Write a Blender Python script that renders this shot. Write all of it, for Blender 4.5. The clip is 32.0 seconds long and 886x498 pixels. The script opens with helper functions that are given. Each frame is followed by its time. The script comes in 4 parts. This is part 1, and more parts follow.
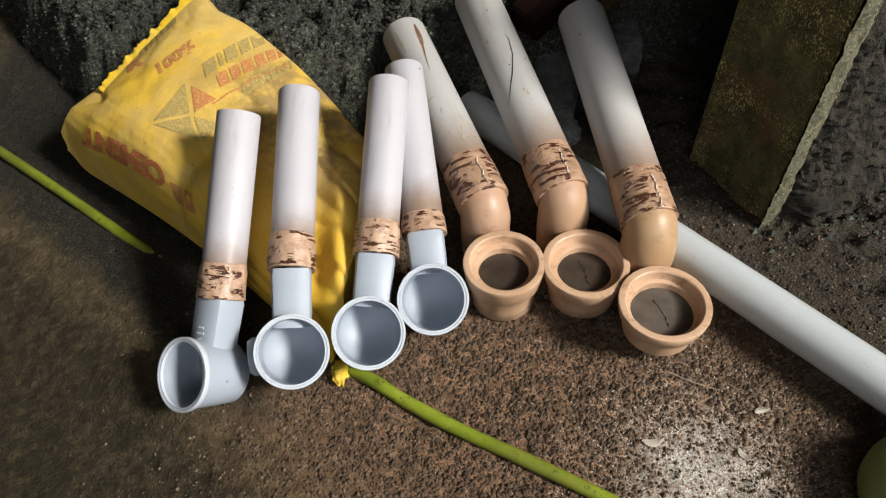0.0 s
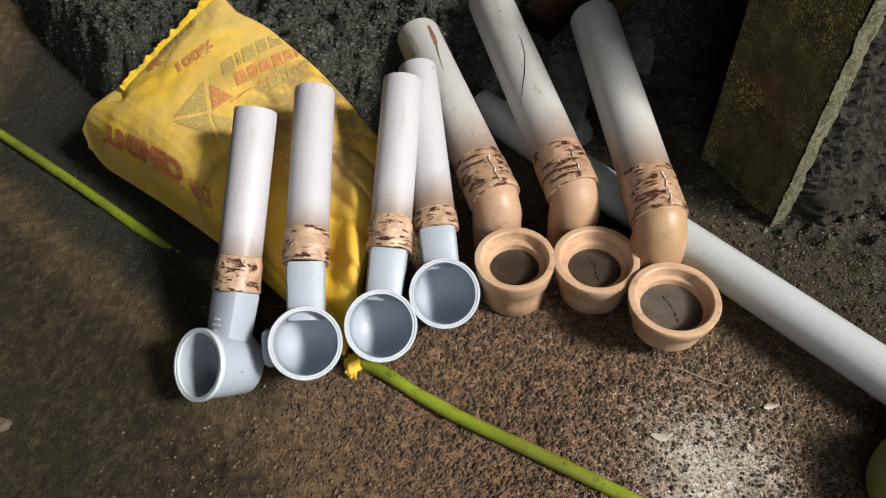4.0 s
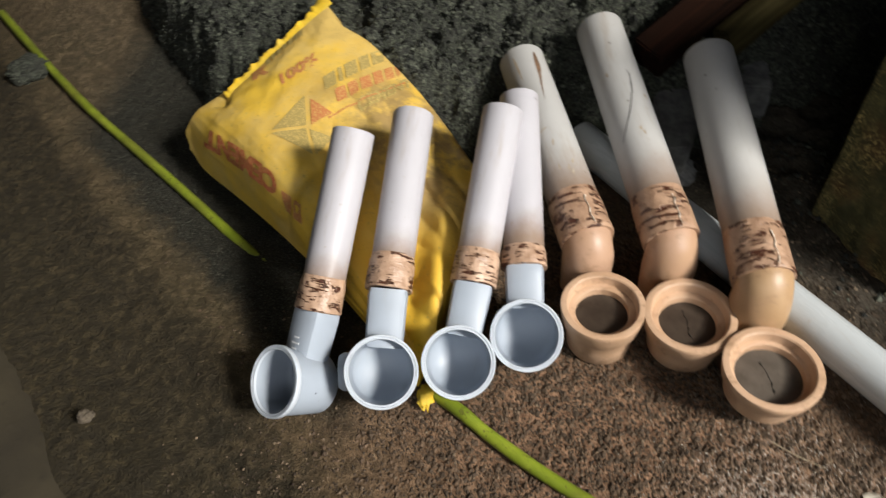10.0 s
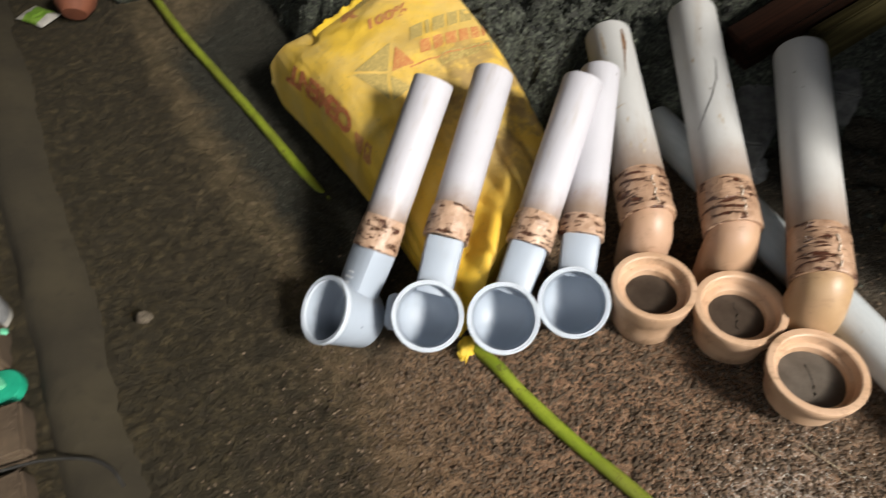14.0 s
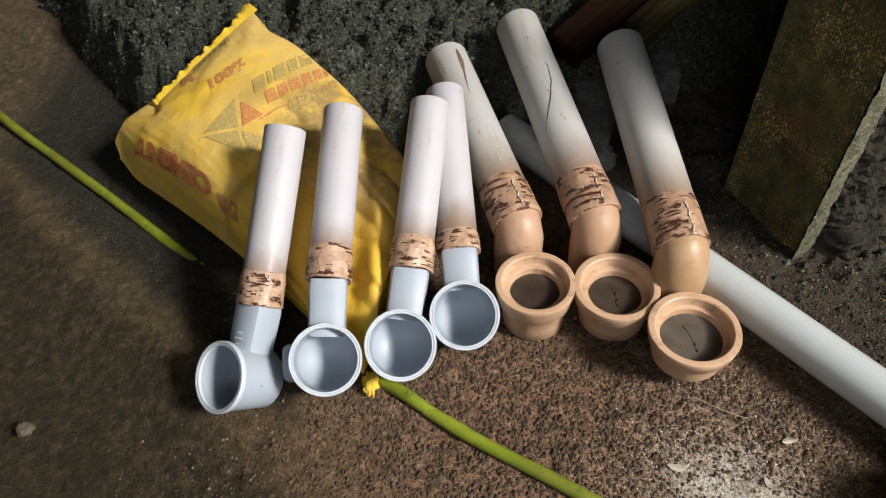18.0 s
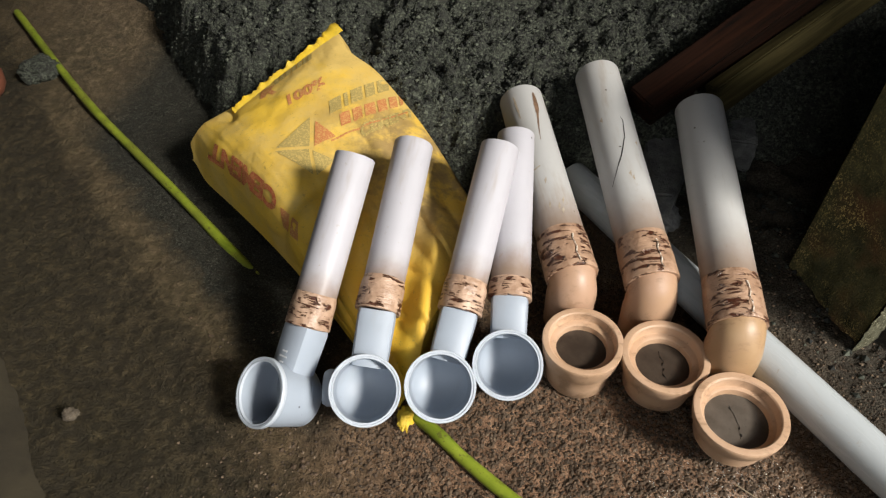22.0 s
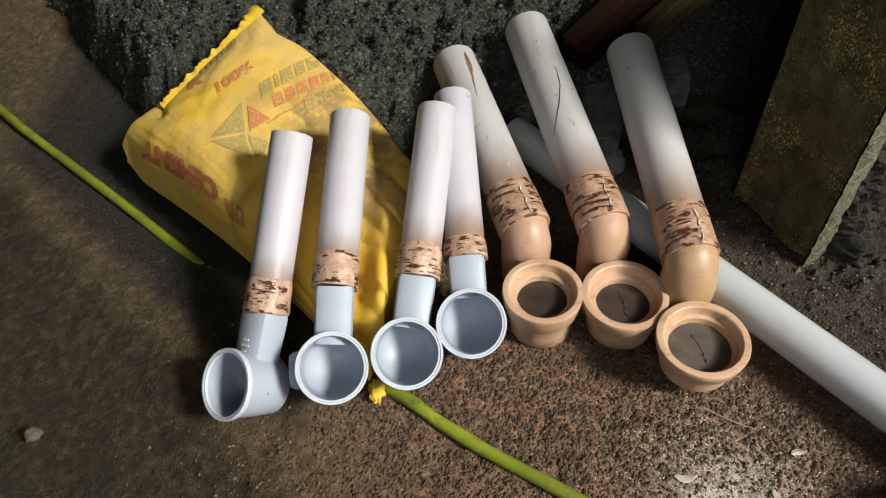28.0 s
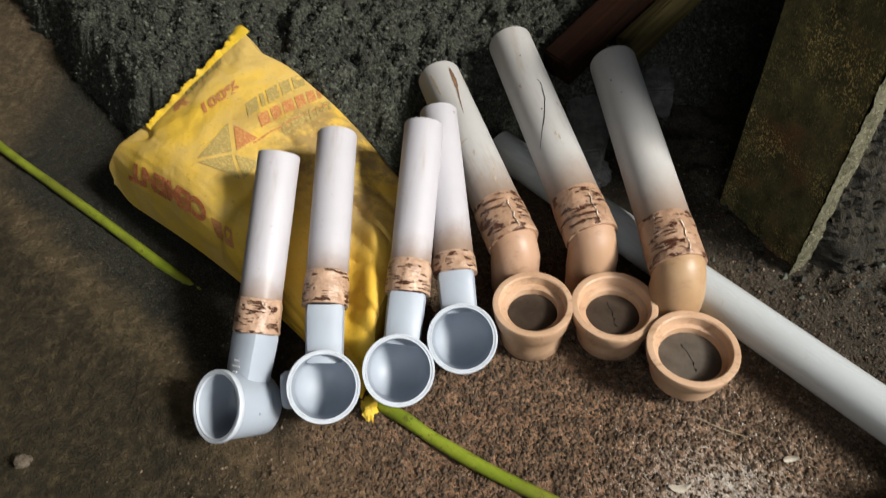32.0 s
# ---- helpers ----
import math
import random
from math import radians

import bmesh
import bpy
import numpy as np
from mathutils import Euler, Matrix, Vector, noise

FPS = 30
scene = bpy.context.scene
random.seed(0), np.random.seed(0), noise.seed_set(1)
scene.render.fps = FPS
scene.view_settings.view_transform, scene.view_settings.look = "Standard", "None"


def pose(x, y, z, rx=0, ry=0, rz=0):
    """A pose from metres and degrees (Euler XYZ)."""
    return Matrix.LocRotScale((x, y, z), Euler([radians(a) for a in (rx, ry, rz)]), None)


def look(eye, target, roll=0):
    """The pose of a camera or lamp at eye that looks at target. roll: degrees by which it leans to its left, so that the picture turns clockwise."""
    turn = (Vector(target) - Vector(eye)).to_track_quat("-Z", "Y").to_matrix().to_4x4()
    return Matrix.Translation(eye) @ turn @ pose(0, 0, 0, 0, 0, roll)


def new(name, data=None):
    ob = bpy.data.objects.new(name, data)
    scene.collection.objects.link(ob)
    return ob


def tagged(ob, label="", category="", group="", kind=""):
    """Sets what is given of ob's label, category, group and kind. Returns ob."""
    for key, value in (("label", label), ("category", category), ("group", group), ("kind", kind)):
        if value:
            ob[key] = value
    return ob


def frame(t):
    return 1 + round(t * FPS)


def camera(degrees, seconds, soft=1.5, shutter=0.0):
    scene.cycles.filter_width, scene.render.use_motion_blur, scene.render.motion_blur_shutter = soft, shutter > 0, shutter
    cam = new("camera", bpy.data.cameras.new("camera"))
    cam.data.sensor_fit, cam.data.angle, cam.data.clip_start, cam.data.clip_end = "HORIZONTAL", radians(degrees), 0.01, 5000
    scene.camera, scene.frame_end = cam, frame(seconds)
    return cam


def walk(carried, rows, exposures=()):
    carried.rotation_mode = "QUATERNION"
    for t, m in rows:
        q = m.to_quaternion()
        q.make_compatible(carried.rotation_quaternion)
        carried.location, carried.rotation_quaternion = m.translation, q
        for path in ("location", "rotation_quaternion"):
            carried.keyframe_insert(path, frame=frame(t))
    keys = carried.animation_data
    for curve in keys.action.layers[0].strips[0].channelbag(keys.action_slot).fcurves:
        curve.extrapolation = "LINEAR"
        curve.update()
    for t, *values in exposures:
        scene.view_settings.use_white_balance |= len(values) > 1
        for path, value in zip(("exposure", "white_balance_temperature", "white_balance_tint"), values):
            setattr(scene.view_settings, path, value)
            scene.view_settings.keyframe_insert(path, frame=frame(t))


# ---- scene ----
cam = camera(63.58, 32.0, soft=1.25, shutter=1.0)
# seconds, eye, then degrees: yaw to the left of +y, pitch up, roll
PATH = [
    (0, 0.0067, 0.0049, 0.8993, 1.47, -51.63, -4.29),
    (0.5, 0.0082, 0.0050, 0.8985, 1.50, -51.64, -4.63),
    (1, 0.0080, 0.0037, 0.8988, 2.13, -51.60, -5.01),
    (1.5, 0.0092, 0.0025, 0.8992, 2.51, -51.54, -5.24),
    (2, 0.0081, 0.0004, 0.8986, 2.45, -51.51, -5.14),
    (2.5, 0.0082, -0.0019, 0.9006, 2.55, -51.15, -5.25),
    (4.5, 0.0077, -0.0262, 0.8993, 3.46, -50.96, -5.26),
    (5, 0.0021, -0.0352, 0.8964, 4.51, -51.34, -5.72),
    (5.5, 0.0006, -0.0397, 0.8961, 5.73, -51.98, -5.19),
    (6, 0.0015, -0.0474, 0.8945, 6.22, -52.21, -4.87),
    (6.5, 0.0066, -0.0486, 0.8997, 5.59, -51.74, -4.71),
    (7, 0.0106, -0.0499, 0.9006, 4.56, -50.75, -5.52),
    (7.5, 0.0039, -0.0448, 0.8975, 5.43, -51.05, -6.25),
    (8, -0.0007, -0.0364, 0.8985, 7.05, -51.05, -6.83),
    (8.5, -0.0001, -0.0246, 0.8981, 7.29, -51.19, -7.56),
    (9, 0.0051, -0.0059, 0.9010, 6.65, -51.42, -8.06),
    (9.5, -0.0043, 0.0182, 0.9106, 8.63, -50.88, -7.99),
    (10, -0.0096, 0.0338, 0.9114, 12.49, -50.23, -7.06),
    (10.5, -0.0038, 0.0436, 0.9191, 14.97, -49.57, -5.74),
    (11, 0.0231, 0.0425, 0.9232, 16.08, -49.54, -3.59),
    (11.5, 0.0533, 0.0359, 0.9240, 14.45, -48.80, -2.03),
    (12, 0.0502, 0.0340, 0.9271, 15.30, -49.81, -2.65),
    (12.5, 0.0279, 0.0268, 0.9239, 19.57, -50.58, -5.03),
    (13, -0.0050, 0.0074, 0.9168, 23.14, -50.74, -5.87),
    (13.5, -0.0149, -0.0052, 0.9053, 23.42, -52.17, -6.36),
    (14, -0.0149, -0.0096, 0.9040, 18.88, -51.42, -3.68),
    (14.5, -0.0125, -0.0115, 0.9108, 15.64, -49.94, -2.12),
    (16.5, -0.0070, -0.0269, 0.9033, 6.55, -49.86, -3.81),
    (17, -0.0011, -0.0241, 0.9103, 4.43, -48.95, -3.58),
    (17.5, 0.0012, -0.0224, 0.9090, 4.60, -49.28, -3.78),
    (18, 0.0017, -0.0192, 0.9110, 5.00, -49.43, -4.70),
    (18.5, 0.0046, -0.0146, 0.9121, 5.44, -49.34, -5.54),
    (19, 0.0073, -0.0127, 0.9109, 5.12, -49.72, -5.73),
    (19.5, 0.0128, -0.0073, 0.9113, 4.60, -49.90, -5.73),
    (20, 0.0038, 0.0033, 0.9188, 3.84, -49.73, -6.80),
    (20.5, 0.0101, -0.0001, 0.9215, 9.67, -48.91, -11.14),
    (21, 0.0162, -0.0087, 0.9253, 10.49, -50.11, -5.41),
    (21.5, 0.0040, 0.0098, 0.9323, 9.40, -51.29, -2.76),
    (22, -0.0103, 0.0128, 0.9415, 10.69, -48.33, -1.51),
    (22.5, -0.0101, 0.0134, 0.9354, 9.88, -48.83, -3.73),
    (23, -0.0098, 0.0139, 0.9356, 9.54, -49.23, -5.06),
    (23.5, -0.0031, 0.0096, 0.9320, 9.57, -48.98, -5.30),
    (24, 0.0017, 0.0142, 0.9282, 8.46, -49.14, -5.57),
    (24.5, 0.0036, 0.0138, 0.9290, 7.84, -48.96, -6.32),
    (26.5, -0.0035, 0.0048, 0.9289, 7.64, -48.87, -4.80),
    (27, -0.0051, -0.0007, 0.9242, 6.30, -49.41, -4.24),
    (27.5, -0.0016, -0.0007, 0.9226, 6.17, -49.94, -4.86),
    (28, 0.0030, 0.0015, 0.9216, 6.07, -50.06, -5.29),
    (28.5, 0.0042, 0.0019, 0.9226, 5.71, -49.89, -5.54),
    (29, 0.0067, 0.0014, 0.9218, 5.20, -49.86, -5.66),
    (29.5, 0.0024, -0.0014, 0.9203, 4.68, -49.97, -5.12),
    (30, 0.0050, -0.0012, 0.9209, 4.63, -50.02, -5.10),
    (30.5, 0.0037, 0.0011, 0.9213, 4.22, -50.11, -5.07),
    (31, 0.0058, 0.0009, 0.9216, 4.27, -50.03, -5.33),
    (31.5, 0.0060, 0.0015, 0.9212, 4.39, -50.08, -5.56),
    (32, 0.0047, 0.0038, 0.9268, 4.72, -49.18, -5.58),
]


def eye_pose(x, y, z, yaw, pitch, roll):
    return pose(x, y, z, 90 + pitch, 0, yaw) @ pose(0, 0, 0, 0, 0, roll)


walk(cam, [(t, eye_pose(*row)) for t, *row in PATH], [(0.0, 0.0), (12.8, 0.0), (13.5, 0.15), (14.5, 0.15), (16.5, 0.0), (32.0, 0.0)])

# ---- light: an added shed, low sun and sky through its open side, a fill lamp in front ----
SUN_UP, SUN_SIDE = radians(39), radians(-26)  # height, and turn from +x
world = bpy.data.worlds.new("world")
scene.world = world
world.use_nodes = True
wn = world.node_tree.nodes
sky = wn.new("ShaderNodeTexSky")
sky.sky_type, sky.sun_disc = "NISHITA", False
sky.sun_elevation, sky.sun_rotation = SUN_UP, radians(90) - SUN_SIDE
wn["Background"].inputs["Strength"].default_value = 0.10
world.node_tree.links.new(sky.outputs[0], wn["Background"].inputs["Color"])


def opening_light(name, eye, target, width, height, power, color):
    data = bpy.data.lights.new(name, "AREA")
    data.shape, data.size, data.size_y, data.energy, data.color = "RECTANGLE", width, height, power, color
    new(name, data).matrix_world = look(eye, target)


sun_data = bpy.data.lights.new("sun", "SUN")
sun_data.energy, sun_data.angle, sun_data.color = 3.5, radians(8), (1.0, 0.955, 0.885)
new("sun", sun_data).matrix_world = look((math.cos(SUN_SIDE) * math.cos(SUN_UP) * 9, math.sin(SUN_SIDE) * math.cos(SUN_UP) * 9, math.sin(SUN_UP) * 9), (0, 0, 0))
opening_light("daylight_open_side", (2.00, -0.45, 1.90), (0.0, 0.65, 0.1), 0.50, 0.60, 62, (1.0, 0.965, 0.91))
# added fill lamp that lifts the shaded sides from the front
opening_light("daylight_front", (-0.05, -1.90, 1.70), (0.1, 0.8, 0.1), 1.3, 1.0, 15, (0.96, 0.97, 0.97))

# ---- materials ----


class Nodes:
    """A node material, written top down."""

    def __init__(self, name, rough=0.6, metal=0.0, spec=0.5):
        self.mat = bpy.data.materials.new(name)
        self.mat.use_nodes = True
        self.tree = self.mat.node_tree
        self.bsdf = self.tree.nodes["Principled BSDF"]
        self.bsdf.inputs["Roughness"].default_value = rough
        self.bsdf.inputs["Metallic"].default_value = metal
        self.bsdf.inputs["Specular IOR Level"].default_value = spec
        self.coord = self.place = self.tree.nodes.new("ShaderNodeTexCoord").outputs["Object"]

    def shuffle(self):
        """Gives each object another piece of the pattern."""
        chance = self.tree.nodes.new("ShaderNodeObjectInfo").outputs["Random"]
        move = self.tree.nodes.new("ShaderNodeVectorMath")
        move.operation = "ADD"
        self.link(self.place, move.inputs[0])
        self.link(self.math("MULTIPLY", chance, 9.0), move.inputs[1])
        self.coord = move.outputs[0]

    def link(self, a, b):
        self.tree.links.new(a, b)

    def scaled(self, sx, sy, sz):
        node = self.tree.nodes.new("ShaderNodeMapping")
        node.inputs["Scale"].default_value = (sx, sy, sz)
        self.link(self.coord, node.inputs["Vector"])
        return node.outputs[0]

    def noise(self, scale, detail=4.0, rough=0.6, vec=None, distort=0.0):
        node = self.tree.nodes.new("ShaderNodeTexNoise")
        node.inputs["Scale"].default_value = scale
        node.inputs["Detail"].default_value = detail
        node.inputs["Roughness"].default_value = rough
        node.inputs["Distortion"].default_value = distort
        self.link(vec or self.coord, node.inputs["Vector"])
        return node.outputs["Fac"]

    def cells(self, scale, out="Distance", vec=None):
        node = self.tree.nodes.new("ShaderNodeTexVoronoi")
        node.inputs["Scale"].default_value = scale
        self.link(vec or self.coord, node.inputs["Vector"])
        return node.outputs[out]

    def ramp(self, fac, *stops):
        node = self.tree.nodes.new("ShaderNodeValToRGB")
        while len(node.color_ramp.elements) < len(stops):
            node.color_ramp.elements.new(0.5)
        for el, (at, col) in zip(node.color_ramp.elements, stops):
            el.position = at
            el.color = (*((col,) * 3 if isinstance(col, (int, float)) else col), 1)
        self.link(fac, node.inputs[0])
        return node.outputs[0]

    def mix(self, fac, a, b, mode="MIX"):
        node = self.tree.nodes.new("ShaderNodeMix")
        node.data_type, node.blend_type = "RGBA", mode
        for value, at in ((fac, 0), (a, 6), (b, 7)):
            if isinstance(value, (int, float)):
                node.inputs[at].default_value = value
            elif isinstance(value, tuple):
                node.inputs[at].default_value = (*value, 1)
            else:
                self.link(value, node.inputs[at])
        return node.outputs[2]

    def math(self, op, a, b=0.0):
        node = self.tree.nodes.new("ShaderNodeMath")
        node.operation = op
        for n, value in enumerate((a, b)):
            if isinstance(value, (int, float)):
                node.inputs[n].default_value = value
            else:
                self.link(value, node.inputs[n])
        return node.outputs[0]

    def axis(self, n):
        node = self.tree.nodes.new("ShaderNodeSeparateXYZ")
        self.link(self.place, node.inputs[0])
        return node.outputs[n]

    def spread(self, fac, lo, hi, a=0.0, b=1.0):
        node = self.tree.nodes.new("ShaderNodeMapRange")
        node.interpolation_type = "SMOOTHSTEP"
        for n, value in zip((1, 2, 3, 4), (lo, hi, a, b)):
            node.inputs[n].default_value = value
        self.link(fac, node.inputs[0])
        return node.outputs[0]

    def done(self, color, bump=None, strength=0.3, depth=0.002, rough=None):
        if isinstance(color, tuple):
            self.bsdf.inputs["Base Color"].default_value = (*color, 1)
        else:
            self.link(color, self.bsdf.inputs["Base Color"])
        if bump is not None:
            node = self.tree.nodes.new("ShaderNodeBump")
            node.inputs["Strength"].default_value, node.inputs["Distance"].default_value = strength, depth
            self.link(bump, node.inputs["Height"])
            self.link(node.outputs[0], self.bsdf.inputs["Normal"])
        if rough is not None:
            self.link(rough, self.bsdf.inputs["Roughness"])
        return self.mat


def island_tint(n):
    return n.tree.nodes.new("ShaderNodeNewGeometry").outputs["Random Per Island"]


def earth_material():
    n = Nodes("packed_earth", 0.9, spec=0.25)
    big, fine, grit = n.noise(3.2, 5), n.noise(60, 6, 0.7), n.noise(330, 3, 0.7)
    c = n.ramp(big, (0.3, (0.056, 0.046, 0.024)), (0.5, (0.100, 0.074, 0.040)), (0.72, (0.145, 0.098, 0.056)))
    c = n.mix(n.spread(fine, 0.42, 0.66), c, (0.175, 0.128, 0.076))
    c = n.mix(n.spread(grit, 0.58, 0.70, 0, 0.7), c, (0.20, 0.16, 0.115))
    c = n.mix(n.spread(grit, 0.42, 0.32, 0, 0.15), c, (0.016, 0.012, 0.008))
    # redder earth in the middle of the floor, brightened for the stronger light there
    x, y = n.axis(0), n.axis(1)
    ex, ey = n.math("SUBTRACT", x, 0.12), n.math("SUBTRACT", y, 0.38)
    lit_dry = n.math("SQRT", n.math("ADD", n.math("MULTIPLY", n.math("MULTIPLY", ex, ex), 0.8), n.math("MULTIPLY", ey, ey)))
    lit_dry = n.spread(n.math("ADD", lit_dry, n.math("MULTIPLY", n.noise(10, 5, 0.7), 0.35)), 0.72, 0.30, 0, 0.85)
    c = n.mix(lit_dry, c, n.mix(n.spread(fine, 0.35, 0.68), (0.160, 0.084, 0.048), (0.39, 0.226, 0.134)))
    c = n.mix(n.spread(grit, 0.61, 0.72, 0, 0.5), c, (0.29, 0.21, 0.14))
    # grey-green damp along the drain, darker grey patch by the wall, spilt white lime
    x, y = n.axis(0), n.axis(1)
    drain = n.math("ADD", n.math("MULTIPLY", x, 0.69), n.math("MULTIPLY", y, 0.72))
    damp_falloff = n.math("ADD", drain, n.math("MULTIPLY", n.noise(7, 4), 0.16))
    # light falling off to the left is painted in as a broad dark tone
    c = n.mix(n.spread(damp_falloff, 0.42, -0.06, 0.0, 0.85), c, n.mix(fine, (0.026, 0.020, 0.0085), (0.112, 0.084, 0.036)))
    # the dark damp strip beside the kerb
    c = n.mix(n.math("MULTIPLY", n.spread(damp_falloff, 0.16, 0.10, 0.0, 0.85), n.spread(fine, 0.68, 0.42, 0.4, 1.0)), c, (0.022, 0.018, 0.010))
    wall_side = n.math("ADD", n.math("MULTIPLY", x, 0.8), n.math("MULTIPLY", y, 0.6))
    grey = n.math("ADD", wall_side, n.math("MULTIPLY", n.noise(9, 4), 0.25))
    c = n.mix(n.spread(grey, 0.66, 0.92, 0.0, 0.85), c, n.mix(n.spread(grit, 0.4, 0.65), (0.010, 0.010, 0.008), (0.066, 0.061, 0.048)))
    dx, dy = n.math("SUBTRACT", x, 0.305), n.math("SUBTRACT", y, 0.318)
    far = n.math("SQRT", n.math("ADD", n.math("MULTIPLY", dx, dx), n.math("MULTIPLY", n.math("MULTIPLY", dy, dy), 0.8)))
    patch = n.math("ADD", far, n.math("MULTIPLY", n.noise(22, 5, 0.75), 0.16))
    dust = n.math("MULTIPLY", n.spread(patch, 0.27, 0.10, 0, 0.62), n.spread(n.noise(230, 3, 0.8), 0.47, 0.58))
    core = n.math("MULTIPLY", n.spread(patch, 0.20, 0.09, 0, 0.95), n.spread(n.noise(190, 4, 0.8), 0.46, 0.54))
    c = n.mix(n.math("MAXIMUM", dust, core), c, (0.72, 0.70, 0.63))
    c = n.mix(n.spread(n.noise(19, 4, 0.6), 0.38, 0.56, 0.28, 0), c, (0.030, 0.024, 0.015))
    # black sand along the bag's foot, with the bag's shadow painted into it
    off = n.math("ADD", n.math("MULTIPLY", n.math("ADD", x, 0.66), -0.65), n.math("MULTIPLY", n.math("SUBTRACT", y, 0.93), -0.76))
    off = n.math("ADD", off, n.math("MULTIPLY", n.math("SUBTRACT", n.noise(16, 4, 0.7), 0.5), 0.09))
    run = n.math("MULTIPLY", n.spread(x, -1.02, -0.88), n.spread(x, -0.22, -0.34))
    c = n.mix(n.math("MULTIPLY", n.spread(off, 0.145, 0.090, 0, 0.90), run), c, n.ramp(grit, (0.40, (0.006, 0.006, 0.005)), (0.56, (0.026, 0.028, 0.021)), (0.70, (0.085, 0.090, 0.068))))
    pits = n.noise(105, 4, 0.7)
    c = n.mix(n.spread(pits, 0.44, 0.34, 0, 0.10), c, (0.014, 0.010, 0.007))
    clump = n.noise(165, 3, 0.6)
    c = n.mix(n.spread(clump, 0.44, 0.36, 0, 0.08), c, (0.020, 0.014, 0.009))
    high = n.math("ADD", n.math("ADD", fine, n.math("MULTIPLY", pits, 1.4)), n.math("MULTIPLY", grit, 0.9))
    return n.done(c, high, 1.0, 0.0060)


def heap_material():
    n = Nodes("wet_black_sand", 0.85, spec=0.35)
    fine, clod = n.noise(190, 5, 0.75), n.noise(26, 5, 0.65)
    c = n.ramp(fine, (0.38, (0.008, 0.008, 0.007)), (0.50, (0.040, 0.044, 0.032)), (0.64, (0.108, 0.117, 0.086)))
    c = n.mix(n.spread(clod, 0.5, 0.66, 0, 0.8), c, (0.030, 0.030, 0.025))
    high = n.math("ADD", fine, n.math("MULTIPLY", clod, 1.3))
    return n.done(c, high, 1.0, 0.006)


def grain_material(name, dark, mid, pale):
    n = Nodes(name, 0.8, spec=0.3)
    c = n.ramp(island_tint(n), (0.0, dark), (0.7, mid), (1.0, pale))
    return n.done(c, n.noise(500, 3), 0.4, 0.001)


def pvc_material(name, base, scorch=0.0, dirt=(0.30, 0.23, 0.16), rough=0.38):
    """Grey-white pipe; scorch: metres over which the heated end is browned, from z = 0 up."""
    n = Nodes(name, rough, spec=0.45)
    n.shuffle()
    tint = n.noise(9, 4)
    c = n.mix(n.spread(tint, 0.35, 0.75, 0, 0.5), base, tuple(v * 0.86 for v in base))
    streak = n.noise(1.0, 4, 0.7, n.scaled(26, 26, 5))
    c = n.mix(n.spread(streak, 0.55, 0.78, 0, 0.5), c, dirt)
    c = n.mix(n.spread(n.noise(75, 4, 0.75), 0.64, 0.72, 0, 0.45), c, dirt)
    spots = n.spread(n.cells(46), 0.10, 0.04)
    c = n.mix(n.math("MULTIPLY", spots, n.spread(n.noise(14, 2), 0.56, 0.62)), c, tuple(v * 0.25 for v in dirt))
    if scorch:
        z = n.math("ADD", n.axis(2), n.math("MULTIPLY", n.math("SUBTRACT", n.noise(30, 3), 0.5), 0.035))
        c = n.mix(n.spread(z, scorch, scorch * 0.35, 0, 0.92), c, (0.22, 0.145, 0.095))
    return n.done(c, n.noise(120, 4), 0.06, 0.001, n.spread(streak, 0.3, 0.8, rough - 0.06, rough + 0.2))


def burnt_material(name, dark, pale, wide, tall):
    """Blistered brown plastic with thin torn streaks running round the pipe."""
    n = Nodes(name, 0.40, spec=0.5)
    n.shuffle()
    streak = n.noise(1.0, 5, 0.60, n.scaled(wide, wide, tall), 0.6)
    patch = n.noise(1.0, 3, 0.6, n.scaled(wide * 0.9, wide * 0.9, tall * 0.20))
    c = n.ramp(n.noise(46, 4), (0.3, dark), (0.7, pale))
    c = n.mix(n.spread(n.noise(210, 3, 0.7), 0.60, 0.70, 0, 0.6), c, tuple(v * 1.15 for v in pale))
    crack = n.math("MULTIPLY", n.spread(streak, 0.515, 0.565), n.spread(patch, 0.45, 0.53))
    halo = n.math("MULTIPLY", n.spread(streak, 0.47, 0.56), n.spread(patch, 0.42, 0.55, 0, 0.7))
    c = n.mix(halo, c, tuple(v * k for v, k in zip(dark, (0.72, 0.58, 0.48))))
    c = n.mix(crack, c, (0.070, 0.022, 0.010))
    relief = n.math("ADD", n.noise(60, 4), n.noise(1.0, 4, 0.6, n.scaled(18, 18, 70)))
    return n.done(c, n.math("SUBTRACT", relief, n.math("MULTIPLY", crack, 1.3)), 1.0, 0.003)


def cream_material(name="cream_pvc", base=(0.52, 0.345, 0.225)):
    n = Nodes(name, 0.42, spec=0.45)
    n.shuffle()
    c = n.mix(n.spread(n.noise(16, 5), 0.35, 0.75), base, tuple(v * k for v, k in zip(base, (0.84, 0.78, 0.70))))
    c = n.mix(n.spread(n.noise(1.0, 5, 0.7, n.scaled(60, 60, 130)), 0.66, 0.74, 0, 0.8), c, (0.20, 0.11, 0.06))
    c = n.mix(n.spread(n.noise(8, 5, 0.7), 0.46, 0.66, 0, 0.6), c, (0.43, 0.275, 0.165))
    c = n.mix(n.spread(n.noise(1.0, 6, 0.75, n.scaled(24, 24, 60)), 0.53, 0.64, 0, 0.6), c, (0.27, 0.165, 0.095))
    c = n.mix(n.spread(n.noise(140, 3, 0.8), 0.66, 0.74, 0, 0.6), c, (0.16, 0.10, 0.06))
    return n.done(c, n.noise(90, 4), 0.25, 0.001, n.spread(n.noise(20, 4), 0.3, 0.7, 0.36, 0.58))


